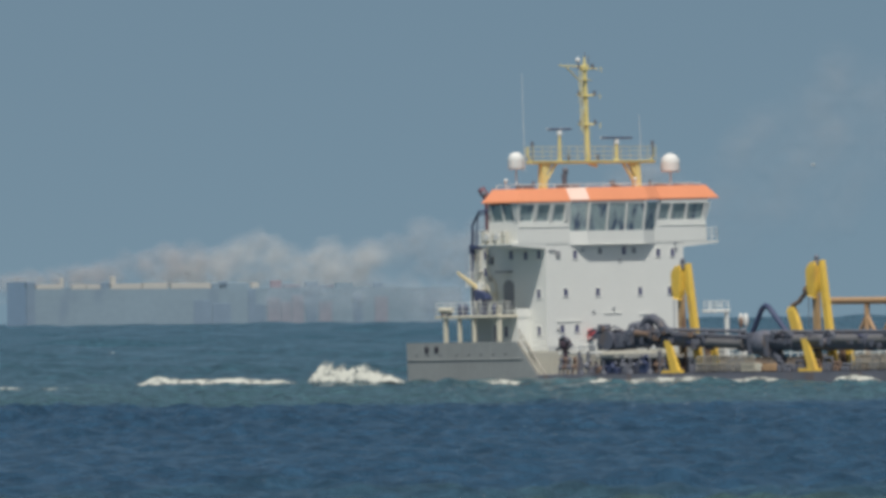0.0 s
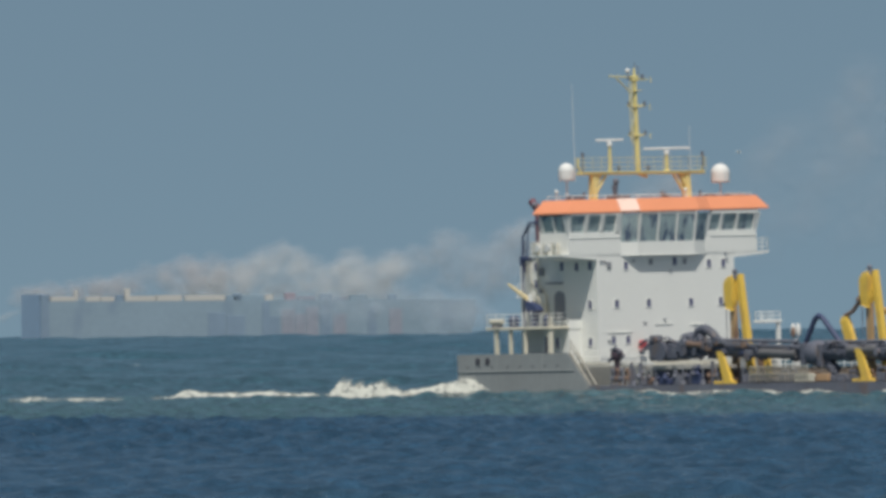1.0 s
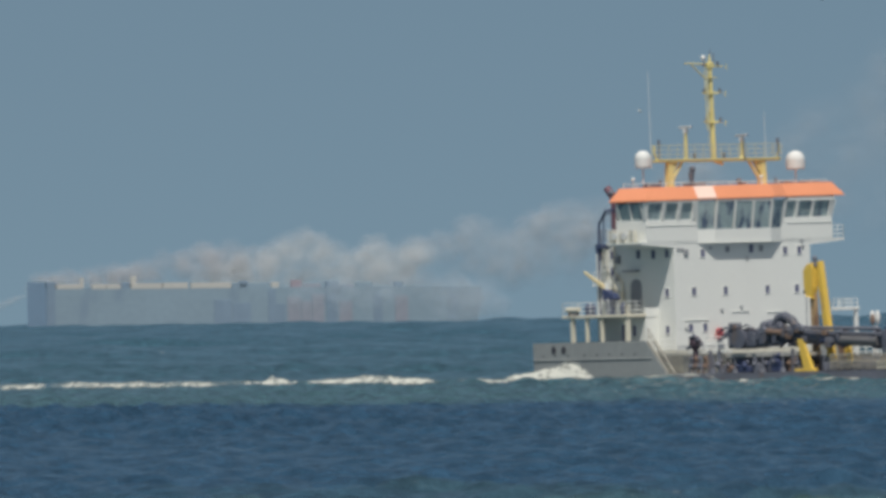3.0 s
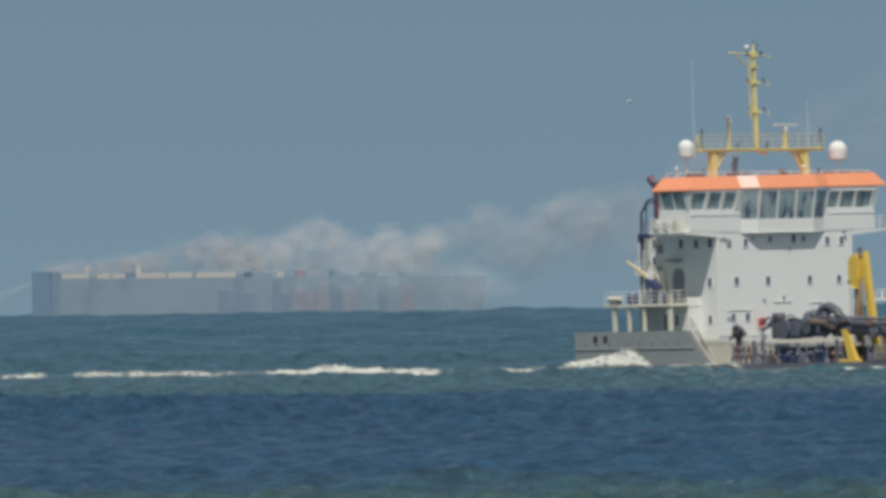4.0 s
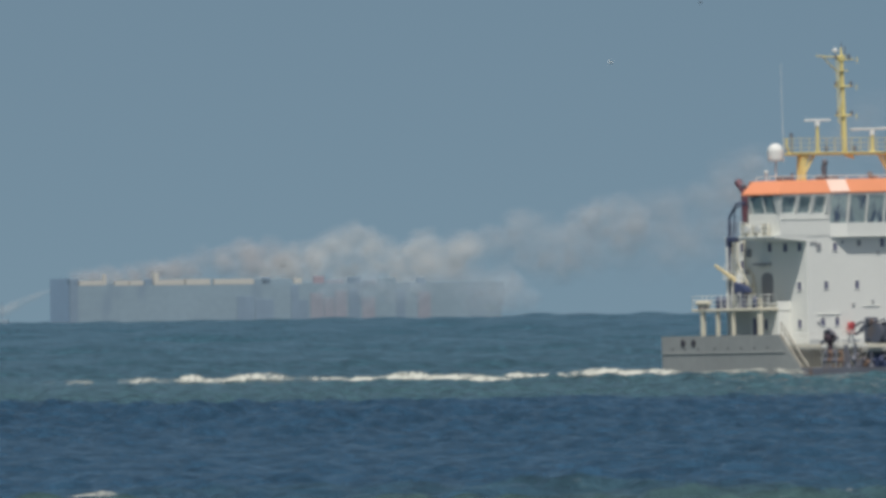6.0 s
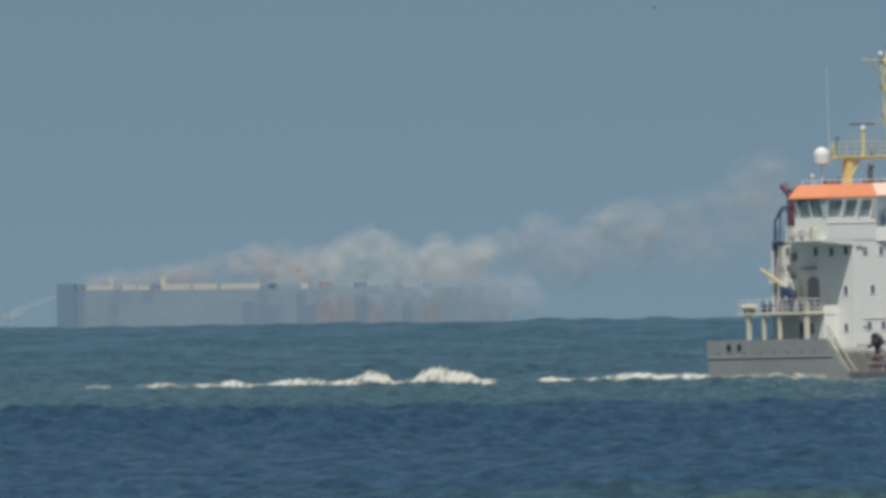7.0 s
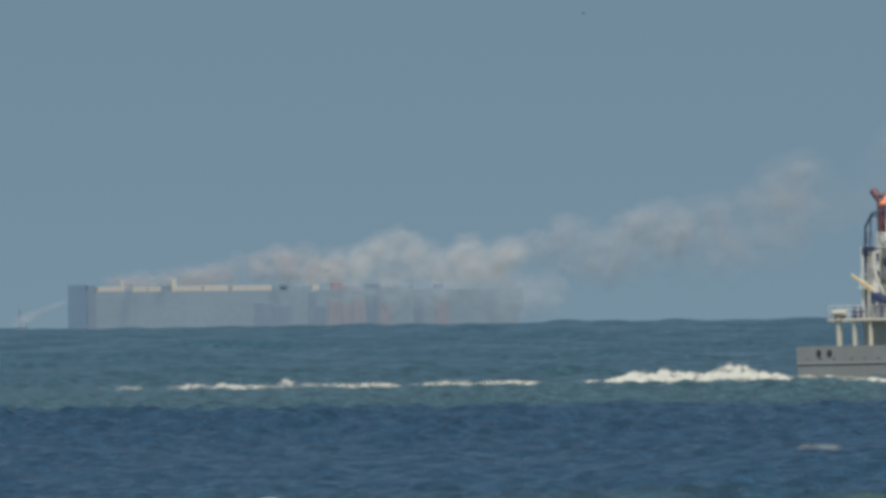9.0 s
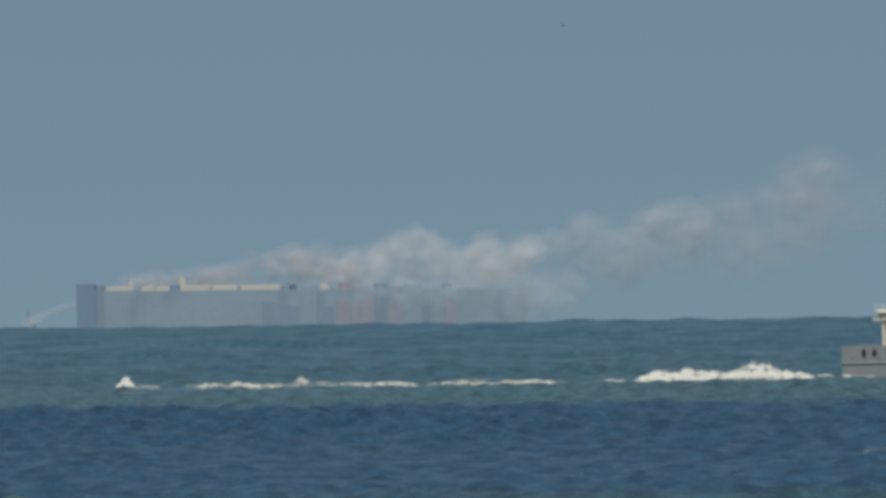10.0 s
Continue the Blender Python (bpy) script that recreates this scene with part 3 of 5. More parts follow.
    for p, k in ((2.0, 1), (11.4, -1)):
        bm = B()
        loft(bm, [[(U - 0.3, p - 0.24, 14.2), (U + 0.3, p - 0.24, 14.2), (U + 0.3, p + 0.24, 14.2), (U - 0.3, p + 0.24, 14.2)],
                  [(U - 0.2, p - 0.22, 16.12), (U + 0.2, p - 0.22, 16.12), (U + 0.2, p + 0.22, 16.12), (U - 0.2, p + 0.22, 16.12)]])
        tube(bm, (U, p + 0.1 * k, 14.5), (U, p + 1.3 * k, 16.1), 0.12)
        loft(bm, [[(U - 0.15, p + 0.25 * k, 15.2), (U + 0.15, p + 0.25 * k, 15.2), (U + 0.15, p + 0.27 * k, 15.2), (U - 0.15, p + 0.27 * k, 15.2)],
                  [(U - 0.15, p + 0.25 * k, 16.1), (U + 0.15, p + 0.25 * k, 16.1), (U + 0.15, p + 0.8 * k, 16.1), (U - 0.15, p + 0.8 * k, 16.1)]])
        part("portal_leg", bm, MASTY, portal)
    bm = B()
    for v in (U - 0.5, U + 0.5):
        rail(bm, [(v, 0.7, 16.34), (v, 13.0, 16.34)], 1.05, 0.9, 0.022)
    rail(bm, [(U - 0.5, 0.7, 16.34), (U + 0.5, 0.7, 16.34)], 1.05, 0.9, 0.028)
    rail(bm, [(U - 0.5, 13.0, 16.34), (U + 0.5, 13.0, 16.34)], 1.05, 0.9, 0.028)
    part("platform_rail", bm, PALEY, portal, "pale yellow platform railing")
    for p, k in ((0.7, -1), (13.0, 1)):
        bm = B()
        bent(bm, [(U, p - 0.9 * k, 16.2), (U, p - 0.1 * k, 16.28), (U, p + 0.15 * k, 16.75), (U, p + 0.15 * k, 17.35)], 0.09, 10)
        part("portal_horn", bm, MASTY, portal)
    bm = B()
    M0 = 6.55
    tube(bm, (U, M0, 16.2), (U, M0 - 0.15, 23.6), 0.22, 0.15, 14)
    tube(bm, (U, M0 - 0.15, 23.6), (U, M0 - 0.15, 24.2), 0.12, 0.05)
    box(bm, U - 0.2, U + 0.2, M0 - 0.45, M0 + 0.12, 23.15, 23.6, 0.05)
    tube(bm, (U, M0 + 0.1, 16.2), (U, M0 + 0.9, 15.9), 0.2, 0.1)
    mast = part("mast", bm, MASTY, ship, "tall yellow signal mast")
    bm = B()
    for z in np.arange(17.0, 23.0, 0.32):
        tube(bm, (U + 0.1, M0 - 0.68, z), (U + 0.1, M0 - 0.28, z), 0.02, n=5)
    for p in (M0 - 0.68, M0 - 0.42):
        tube(bm, (U + 0.1, p, 18.6), (U + 0.1, p - 0.1, 23.2), 0.03, n=6)
    part("ladder", bm, MASTY, mast)
    for segs in ((((M0, 23.45), (M0 - 2.7, 23.55)), ((M0 - 0.4, 22.2), (M0 - 2.0, 23.45))), (((M0 - 0.95, 21.3), (M0 + 0.95, 21.3)),),
                 (((M0 - 0.9, 19.1), (M0 + 0.9, 19.1)),), (((M0 - 0.3, 23.3), (M0 + 1.15, 23.3)),)):
        bm = B()
        for a, b in segs:
            tube(bm, (U, *a), (U, *b), 0.05)
        part("yard_arm", bm, MASTY, mast)
    for p, z in ((-0.75, 21.35), (0.8, 21.35), (-0.65, 19.15), (0.8, 19.15), (0.65, 23.4), (-0.75, 23.35)):
        bm = B()
        tube(bm, (U, M0 + p, z - 0.05), (U, M0 + p, z + 0.28), 0.11)
        part("navigation_light", bm, DARKGREY, mast)
    bm = B()
    ball(bm, (U, M0 - 0.8, 23.95), 0.2)
    part("gps_dome", bm, DOME, mast)
    bm = B()
    bent(bm, [(U + 0.15, M0 - 0.5, 18.4), (U + 0.15, M0 - 0.62, 19.6), (U + 0.15, M0 - 0.42, 20.4), (U + 0.15, M0 - 0.66, 21.6), (U + 0.15, M0 - 0.5, 23.0)], 0.07, 8)
    part("cable_run", bm, PALEY, mast)
    for z in (19.0, 21.2, 22.4):
        bm = B()
        box(bm, U - 0.25, U + 0.25, M0 - 0.55, M0 + 0.35, z, z + 0.07, 0.02)
        part("mast_step", bm, MASTY, mast)
    for p, z, h in ((-0.1, 24.2, 0.35), (0.25, 23.6, 0.7), (1.5, 23.35, 0.12), (1.35, 21.3, 0.12), (1.3, 19.1, 0.12)):
        bm = B()
        tube(bm, (U, M0 + p, z - 0.3), (U, M0 + p, z + h), 0.04, n=6)
        part("aerial", bm, DARKGREY if h > 0.2 else MASTY, mast)
    for p, h, w in ((3.75, 18.3, 0.15), (9.45, 17.6, 0.17)):
        bm = B()
        tube(bm, (U, p, 16.2), (U, p, 16.5), w * 1.9, w)
        tube(bm, (U, p, 16.5), (U, p, h), w, w * 0.8)
        part("radar_post", bm, MASTY, ship, "yellow radar post")
        bm = B()
        tube(bm, (U, p, h), (U, p, h + 0.35), 0.22, 0.16)
        part("radar_gearbox", bm, DOME, ship)
    for p, z in ((0.85, 16.2), (12.9, 16.2), (4.45, 16.2), (7.4, 16.2), (0.9, 14.2), (12.6, 14.2)):
        bm = B()
        tube(bm, (U + 0.2, p, z), (U + 0.2, p, z + (1.5 if p in (0.85, 12.9) else 0.5)), 0.05)
        tube(bm, (U + 0.2, p, z + (1.2 if p in (0.85, 12.9) else 0.2)), (U + 0.2, p, z + (1.6 if p in (0.85, 12.9) else 0.6)), 0.12)
        part("deck_light", bm, DARKGREY, ship)
    for p, r, z in ((-0.62, 0.62, 16.33), (14.85, 0.74, 16.02)):
        bm = B()
        tube(bm, (U, p, 14.2), (U, p, z - 0.35), 0.06)
        tube(bm, (U, p, z - 0.62), (U, p, z - 0.5), r * 0.9, r * 0.98, 20)
        tube(bm, (U, p, z - 0.5), (U, p, z + 0.08), r * 0.97, r, 20)
        ball(bm, (U, p, z + 0.08), r * 0.995, 3)
        part("satellite_dome", bm, DOME, ship, "white satellite radome")
    for p, z0, z1 in ((0.5, 15.6, 23.0), (12.15, 16.3, 19.8)):
        bm = B()
        tube(bm, (U - 0.3, p, z0), (U - 0.3, p - 0.1, z1), 0.026, 0.014, 6)
        part("whip_antenna", bm, DOME, ship)
    build_dredging_gear(ship)
    return ship


def scanner(ship, p, z, length):
    bm = B()
    box(bm, -0.01, 0.12, -length / 2, length / 2, 0.0, 0.16, 0.03)
    ob = part("radar_scanner", bm, DOME, ship, "rotating white radar scanner bar")
    bm = B()
    box(bm, -0.13, -0.01, -length / 2 + 0.03, length / 2 - 0.03, 0.01, 0.15, 0.03)
    part("back_cover", bm, NAVY, ob, "dark blue back of the scanner")
    return ob


def build_dredging_gear(ship):
    # suction pipe stowed along the starboard side
    y = -2.2
    bm = B()
    tube(bm, (11.0, y, 2.95), (26.5, y, 2.35), 0.52, 0.52, 18)
    tube(bm, (27.5, y, 2.4), (52.0, y, 2.2), 0.64, 0.64, 18)
    for u in (12.2, 15.5, 21.0, 24.6, 30.5, 34.0, 38.5, 43.0, 47.0):
        z = 2.95 - (u - 11) * 0.038 if u < 27 else 2.4 - (u - 27.5) * 0.008
        tube(bm, (u - 0.12, y, z), (u + 0.12, y, z), 0.72, n=18)
    pipe = part("suction_pipe", bm, BLACK, ship, "black suction pipe stowed on deck")
    bm = B()
    ball(bm, (27.0, y, 2.3), 1.05, 3, (1.25, 0.9, 0.95))
    box(bm, 25.9, 26.4, y - 0.8, y + 0.8, 1.5, 3.1, 0.08)
    box(bm, 27.7, 28.2, y - 0.8, y + 0.8, 1.3, 3.0, 0.08)
    tube(bm, (27.4, y, 2.0), (29.0, y, 1.0), 0.55, 0.4)
    part("pipe_joint", bm, BLACK, pipe, "bulky hinged pipe joint")
    bm = B()
    tube(bm, (12.5, y - 0.2, 3.55), (25.0, y - 0.1, 3.2), 0.13)
    tube(bm, (15.0, y - 0.6, 3.3), (26.0, y - 0.6, 2.8), 0.1)
    tube(bm, (28.0, y - 0.2, 3.15), (50.0, y - 0.2, 2.95), 0.12)
    part("jet_pipe", bm, DARKGREY, pipe)
    scuffed = mat("scuffed_grey_steel", (0.135, 0.135, 0.14), 0.6, vary=0.3)
    for u0, z0, u1, z1 in ((21.3, 2.45, 25.2, 2.3), (30.9, 2.5, 34.0, 2.5), (35.0, 2.5, 38.0, 2.45), (39.0, 2.45, 42.5, 2.4)):
        bm = B()
        tube(bm, (u0, y - 0.45, z0), (u1, y - 0.45, z1), 0.34, n=12)
        part("wear_sleeve", bm, scuffed, pipe, "scuffed grey wear sleeve")
    rnd = random.Random(17)
    for i in range(74):
        u = rnd.uniform(9.0, 50.0) if i < 46 else rnd.uniform(8.6, 17.5)
        z = (2.95 - (u - 11) * 0.038 if u < 27 else 2.4) + rnd.uniform(-0.6, 0.75)
        bm = B()
        k = rnd.random()
        if k < 0.4:
            bent(bm, [(u - rnd.uniform(0.4, 1.4), y - 0.5, z - 0.3), (u, y - 0.62, z + rnd.uniform(0, 0.3)), (u + rnd.uniform(0.4, 1.4), y - 0.5, z - 0.25)], rnd.uniform(0.05, 0.11), 8)
            part("hose", bm, rnd.choice((BLACK, RUBBER, NAVY, DARKGREY)), pipe)
        elif k < 0.75:
            box(bm, u - rnd.uniform(0.12, 0.4), u + rnd.uniform(0.12, 0.4), y - 0.78, y - 0.4, z - 0.22, z + 0.2, 0.05)
            part("bracket", bm, rnd.choice((BLACK, DARKGREY, BLACK, DARKGREY, RUSTY, BLACK)), pipe)
        else:
            tube(bm, (u, y - 0.8, z), (u, y - 0.3, z), rnd.uniform(0.15, 0.3), n=12)
            part("flange", bm, rnd.choice((BLACK, DARKGREY, BLACK)), pipe)
    # trunnion slide and elbow at the aft end
    bm = B()
    box(bm, 8.9, 12.0, y - 0.7, y + 0.9, 2.0, 3.35, 0.2)
    box(bm, 11.8, 13.6, y - 0.6, y + 0.9, 2.1, 3.45, 0.2)
    box(bm, 8.7, 9.2, y - 0.4, y + 0.6, 2.0, 3.9, 0.1)
    tube(bm, (10.4, y - 0.95, 2.7), (10.4, y + 0.9, 2.7), 0.75, n=18)
    tube(bm, (12.8, y - 0.75, 2.9), (12.8, y + 0.9, 2.9), 0.6, n=16)
    part("trunnion", bm, BLACK, ship, "black trunnion slide block")
    bm = B()
    bent(bm, [(13.4, y, 3.5), (13.9, y, 4.15), (14.6, y, 4.3), (15.4, y, 3.95), (16.2, y, 3.1)], 0.34, 14)
    part("suction_elbow", bm, BLACK, ship, "black suction elbow")
    for c in ((12.4, 3.6), (13.0, 3.7), (14.2, 3.6)):
        bm = B()
        ball(bm, (c[0], y, c[1]), 0.42, 2)
        part("elbow_knuckle", bm, BLACK, ship)
    bm = B()
    tube(bm, (13.4, y - 0.62, 3.2), (15.0, y - 0.62, 3.1), 0.28, n=12)
    part("rusty_sleeve", bm, RUSTY, ship)
    bm = B()
    box(bm, 8.4, 18.2, y - 0.5, y - 0.1, 1.35, 1.62, 0.04)
    part("support_beam", bm, mat("pale_grey_beam", (0.40, 0.39, 0.36), 0.6, vary=0.2, stain=(0.2, 0.13, 0.08), amount=0.3), ship, "pale grey pipe support beam")
    rnd = random.Random(3)
    for i in range(22):
        u = 7.4 + i * 0.5 + rnd.uniform(-0.35, 0.35)
        bm = B()
        h = rnd.uniform(0.3, 1.2)
        w = rnd.uniform(0.12, 0.6)
        if i % 5 == 0:
            tube(bm, (u, y - 0.6, 0.22), (u, y - 0.6, 1.4), 0.08)
            tube(bm, (u, y - 0.6, 0.22), (u, y - 0.6, 0.5), 0.25, 0.18)
            part("stanchion", bm, DARKGREY, ship)
        else:
            y0 = y - 0.7 + rnd.uniform(0, 0.4)
            box(bm, u - w, u + w, y0, y + 0.6, 0.22, 0.3 + h * 0.6, 0.06)
            tube(bm, (u - w * 0.8, y0 + 0.2, 0.3 + h * 0.6), (u + w * rnd.uniform(-0.5, 1.4), y0 + 0.1, 0.35 + h), rnd.uniform(0.1, 0.22))
            ball(bm, (u + rnd.uniform(-0.2, 0.2), y0, 0.4 + h * 0.5), rnd.uniform(0.14, 0.28), 2)
            part("deck_machinery", bm, rnd.choice((DARKGREY, BLACK, NAVY, DARKGREY, BLACK, RUSTY)), ship)
    for u, z in ((6.9, 0.22), (7.9, 0.22), (16.0, 0.22)):
        bm = B()
        box(bm, u - 0.1, u + 0.1, -2.9, -2.7, z, 1.9)
        part("stanchion", bm, DARKGREY, ship)
    # added dark filler that closes the gaps between the machinery
    bm = B()
    box(bm, 8.2, 18.4, -1.9, -1.5, 0.22, 1.35, 0.05)
    part("dark_backing", bm, DARKGREY, ship, "dark backing added under the stowed pipe")
    for u0, u1 in ((20.3, 26.6), (37.3, 42.2)):
        bm = B()
        rail(bm, [(u0, -2.95, 0.3), (u1, -2.95, 0.3)], 1.1, 0.36, 0.05, 2)
        part("side_railing", bm, WORN, ship, "weathered cream deck-edge railing")
    bm = B()
    box(bm, 25.0, 27.2, -2.85, -2.6, 0.25, 0.85, 0.05)
    part("deck_box", bm, BUFF, ship, "buff deck box by the railing")
    bm = B()
    box(bm, 27.4, 28.8, -2.85, -2.5, 0.25, 0.8, 0.08)
    part("deck_box", bm, BROWNP, ship, "brown deck box by the railing")
    # mooring winch with a rusty drum by the bulkhead
    bm = B()
    ball(bm, (4.7, -2.3, 2.5), 0.55, 2, (0.9, 0.9, 1.0))
    tube(bm, (4.7, -2.3, 1.0), (4.7, -2.3, 2.2), 0.2)
    part("winch_drum", bm, mat("dark_rust", (0.065, 0.045, 0.06), 0.8, vary=0.3, bump=0.3), ship, "rusty dark winch head on a pedestal")
    for k, u in enumerate((4.35, 4.8, 5.25, 5.9, 6.5)):
        bm = B()
        for du in (-0.28, 0.28):
            tube(bm, (u + du, -2.4, 0.22), (u + du * 0.25, -2.35, 1.5), 0.08)
        tube(bm, (u - 0.2, -2.4, 0.75), (u + 0.2, -2.4, 0.75), 0.16)
        ball(bm, (u, -2.4, 1.35), 0.17, 2)
        part("winch_frame", bm, RUSTY if k % 2 else DARKGREY, ship)
    for k, (u, p, z) in enumerate(((4.3, -2.5, 2.2), (5.05, -2.45, 2.7), (4.75, -2.6, 2.95), (5.3, -2.3, 2.35))):
        bm = B()
        tube(bm, (u - 0.3, p, z - 0.12), (u + 0.3, p - 0.1, z + 0.1), 0.13)
        part("winch_lever", bm, DARKGREY, ship)
    bm = B()
    rail(bm, [(1.8, -2.9, 0.9), (0.1, -2.9, 2.8)], 0.9, 0.5, 0.04, 2)
    tube(bm, (2.5, -3.1, 0.3), (0.2, -3.1, 2.8), 0.06)
    tube(bm, (3.1, -3.0, 0.3), (0.9, -3.0, 2.8), 0.06)
    part("steps", bm, WORN, ship, "buff steps from deck to poop")
    bm = B()
    rail(bm, [(0.3, -2.8, 1.95), (0.3, 5.0, 1.95)], 0.9, 1.3, 0.022, 2)
    rail(bm, [(4.5, -1.0, 1.9), (9.0, -1.0, 1.9)], 1.0, 1.1, 0.04, 2)
    part("deck_railing", bm, WHITE, ship)
    bm = B()
    bmesh.ops.create_cone(bm, cap_ends=True, segments=20, radius1=0.27, radius2=0.27, depth=0.34, matrix=pose(0.4, 4.05, 3.3, 0, 90))
    box(bm, 0.1, 0.5, 3.8, 4.3, 2.7, 3.1, 0.04)
    part("fire_hose_reel", bm, RED, ship, "red fire hose reel")
    bm = B()
    box(bm, 3.0, 7.4, -1.6, -1.0, 1.7, 1.9, 0.03)
    part("walkway", bm, WHITE, ship)
    # two gantries
    for u0, big in ((17.8, False), (32.6, True)):
        g = B()
        w, d = (0.25, 0.24)
        # tall leg, raked forward at the foot
        loft(g, [[(u0 + 1.0 - w, -1.3 - d, 0.22), (u0 + 1.0 + w, -1.3 - d, 0.22), (u0 + 1.0 + w, -1.3 + d, 0.22), (u0 + 1.0 - w, -1.3 + d, 0.22)],
                 [(u0 - 0.2 - w, -1.3 - d, 8.1), (u0 - 0.28 + w, -1.3 - d, 8.3), (u0 - 0.28 + w, -1.3 + d, 8.3), (u0 - 0.2 - w, -1.3 + d, 8.1)]])
        gantry = part("gantry", g, YELLOW, ship, "yellow pipe gantry, raised")
        bm = B()
        q = u0 - (0.7 if big else 0.8)
        loft(bm, [[(q - 0.2, -1.85, 5.75), (q + 0.25, -1.85, 5.6), (q + 0.25, -1.35, 5.6), (q - 0.2, -1.35, 5.75)],
                  [(q - 0.42, -1.85, 6.4), (q + 0.36, -1.85, 6.3), (q + 0.36, -1.35, 6.3), (q - 0.42, -1.35, 6.4)],
                  [(q - 0.45, -1.85, 7.6), (q + 0.4, -1.85, 7.85), (q + 0.4, -1.35, 7.85), (q - 0.45, -1.35, 7.6)],
                  [(q - 0.2, -1.82, 8.05), (q + 0.3, -1.82, 8.2), (q + 0.3, -1.38, 8.2), (q - 0.2, -1.38, 8.05)]])
        bmesh.ops.scale(bm, vec=(1.3, 1.2, 1.0 + 0.03 * big), space=Matrix.Translation((-q - 0.3, 1.6, -7)), verts=bm.verts)
        bmesh.ops.bevel(bm, geom=list(bm.edges), offset=0.06, segments=2, affect="EDGES")
        part("sheave_housing", bm, YELLOW, gantry, "yellow sheave housing")
        bm = B()
        loft(bm, [[(q - 0.2, -1.65, 6.0), (q + 0.3, -1.65, 6.0), (q + 0.3, -1.35, 6.0), (q - 0.2, -1.35, 6.0)],
                  [(q - 0.1, -1.65, 0.25), (q + 0.5, -1.65, 0.25), (q + 0.5, -1.35, 0.25), (q - 0.1, -1.35, 0.25)]])
        part("hoist_block", bm, mat("rusty_yellow_paint", (0.40, 0.27, 0.14), 0.7, vary=0.2, stain=(0.18, 0.11, 0.08), amount=0.5), gantry, "rusty hoist block and wires")
        bm = B()
        k = u0 - (0.1 if big else 0.45)
        loft(bm, [[(k - 0.65, -3.0, 2.6), (k - 0.05, -3.0, 2.6), (k - 0.05, -2.82, 2.6), (k - 0.65, -2.82, 2.6)],
                  [(k + 0.2, -3.12, 0.2), (k + 1.05, -3.12, 0.2), (k + 1.05, -2.75, 0.2), (k + 0.2, -2.75, 0.2)]])
        box(bm, k - 0.9, k + 1.3, -3.12, -2.72, 0.16, 0.4, 0.05)
        part("gantry_foot", bm, YELLOW, gantry, "yellow raked gantry foot")
        for du in (1.9, 2.6):
            bm = B()
            loft(bm, [[(u0 + du - 0.25, -1.2, 0.22), (u0 + du + 0.25, -1.2, 0.22), (u0 + du + 0.25, -0.9, 0.22), (u0 + du - 0.25, -0.9, 0.22)],
                      [(u0 + du - 0.6, -1.2, 2.4), (u0 + du - 0.1, -1.2, 2.4), (u0 + du - 0.1, -0.9, 2.4), (u0 + du - 0.6, -0.9, 2.4)]])
            part("gantry_strut", bm, RUSTY if du < 2 else YELLOW, gantry)
        bm = B()
        tube(bm, (u0 - 0.4, -1.6, 7.9), (u0 - 0.4, -1.6, 8.5), 0.16)
        ball(bm, (u0 - 0.4, -1.6, 8.5), 0.2)
        part("gantry_lamp", bm, DARKGREY, gantry)
        bm = B()
        box(bm, q - 0.9, q - 0.5, -1.7, -1.4, 5.9, 6.2, 0.05)
        tube(bm, (q - 0.7, -1.55, 6.0), (q - 0.7, -1.55, 3.4), 0.03)
        part("guide_roller", bm, DARKGREY, gantry)
    # small yellow guide arm by the second gantry, lamp bracket
    bm = B()
    loft(bm, [[(29.5, -1.6, 2.6), (30.4, -1.6, 2.6), (30.4, -1.2, 2.6), (29.5, -1.2, 2.6)], [(28.8, -1.6, 4.6), (29.6, -1.6, 4.6), (29.6, -1.2, 4.6), (28.8, -1.2, 4.6)],
              [(28.95, -1.55, 4.95), (29.45, -1.55, 4.95), (29.45, -1.25, 4.95), (28.95, -1.25, 4.95)]])
    part("guide_arm", bm, YELLOW, ship, "yellow pipe guide arm")
    bm = B()
    bent(bm, [(29.2, -1.4, 5.0), (30.0, -1.4, 5.3), (30.9, -1.4, 6.1)], 0.16)
    ball(bm, (30.9, -1.4, 6.1), 0.36)
    part("hoist_arm", bm, RUSTY, ship)
    # navy hose bend
    bm = B()
    bent(bm, [(24.6, -1.6, 2.4), (26.1, -1.6, 4.8), (26.5, -1.6, 5.05), (26.9, -1.6, 4.9), (28.8, -1.6, 3.1)], 0.2, 12)
    part("hose_bend", bm, NAVY, ship, "navy blue bent hydraulic pipe")
    # hopper coaming, walkway rails, things on the far side
    bm = B()
    box(bm, 14.0, 52.0, 0.4, 0.8, 0.22, 1.3, 0.03)
    box(bm, 14.0, 52.0, 13.0, 13.4, 0.22, 1.3, 0.03)
    part("hopper_coaming", bm, mat("coaming_paint", (0.28, 0.24, 0.20), 0.7, vary=0.2, stain=(0.2, 0.12, 0.07), amount=0.4), ship, "rust-streaked hopper coaming")
    bm = B()
    rail(bm, [(19.0, 0.3, 1.2), (52.0, 0.3, 1.2)], 1.0, 0.8, 0.045)
    part("hopper_railing", bm, WHITE, ship)
    bm = B()
    for u in (7.1, 8.1):
        for p in ((10.9,) if u > 8 else ()):
            box(bm, u - 0.12, u + 0.12, p - 0.12, p + 0.12, 0.22, 4.6)
    box(bm, 6.9, 8.3, 9.5, 11.1, 4.6, 4.85, 0.03)
    plat = part("side_platform", bm, WHITE, ship, "white platform on legs")
    bm = B()
    rail(bm, [(7.0, 11.0, 4.85), (7.0, 9.6, 4.85), (8.2, 9.6, 4.85), (8.2, 11.0, 4.85)], 0.6, 0.7, 0.035, 2)
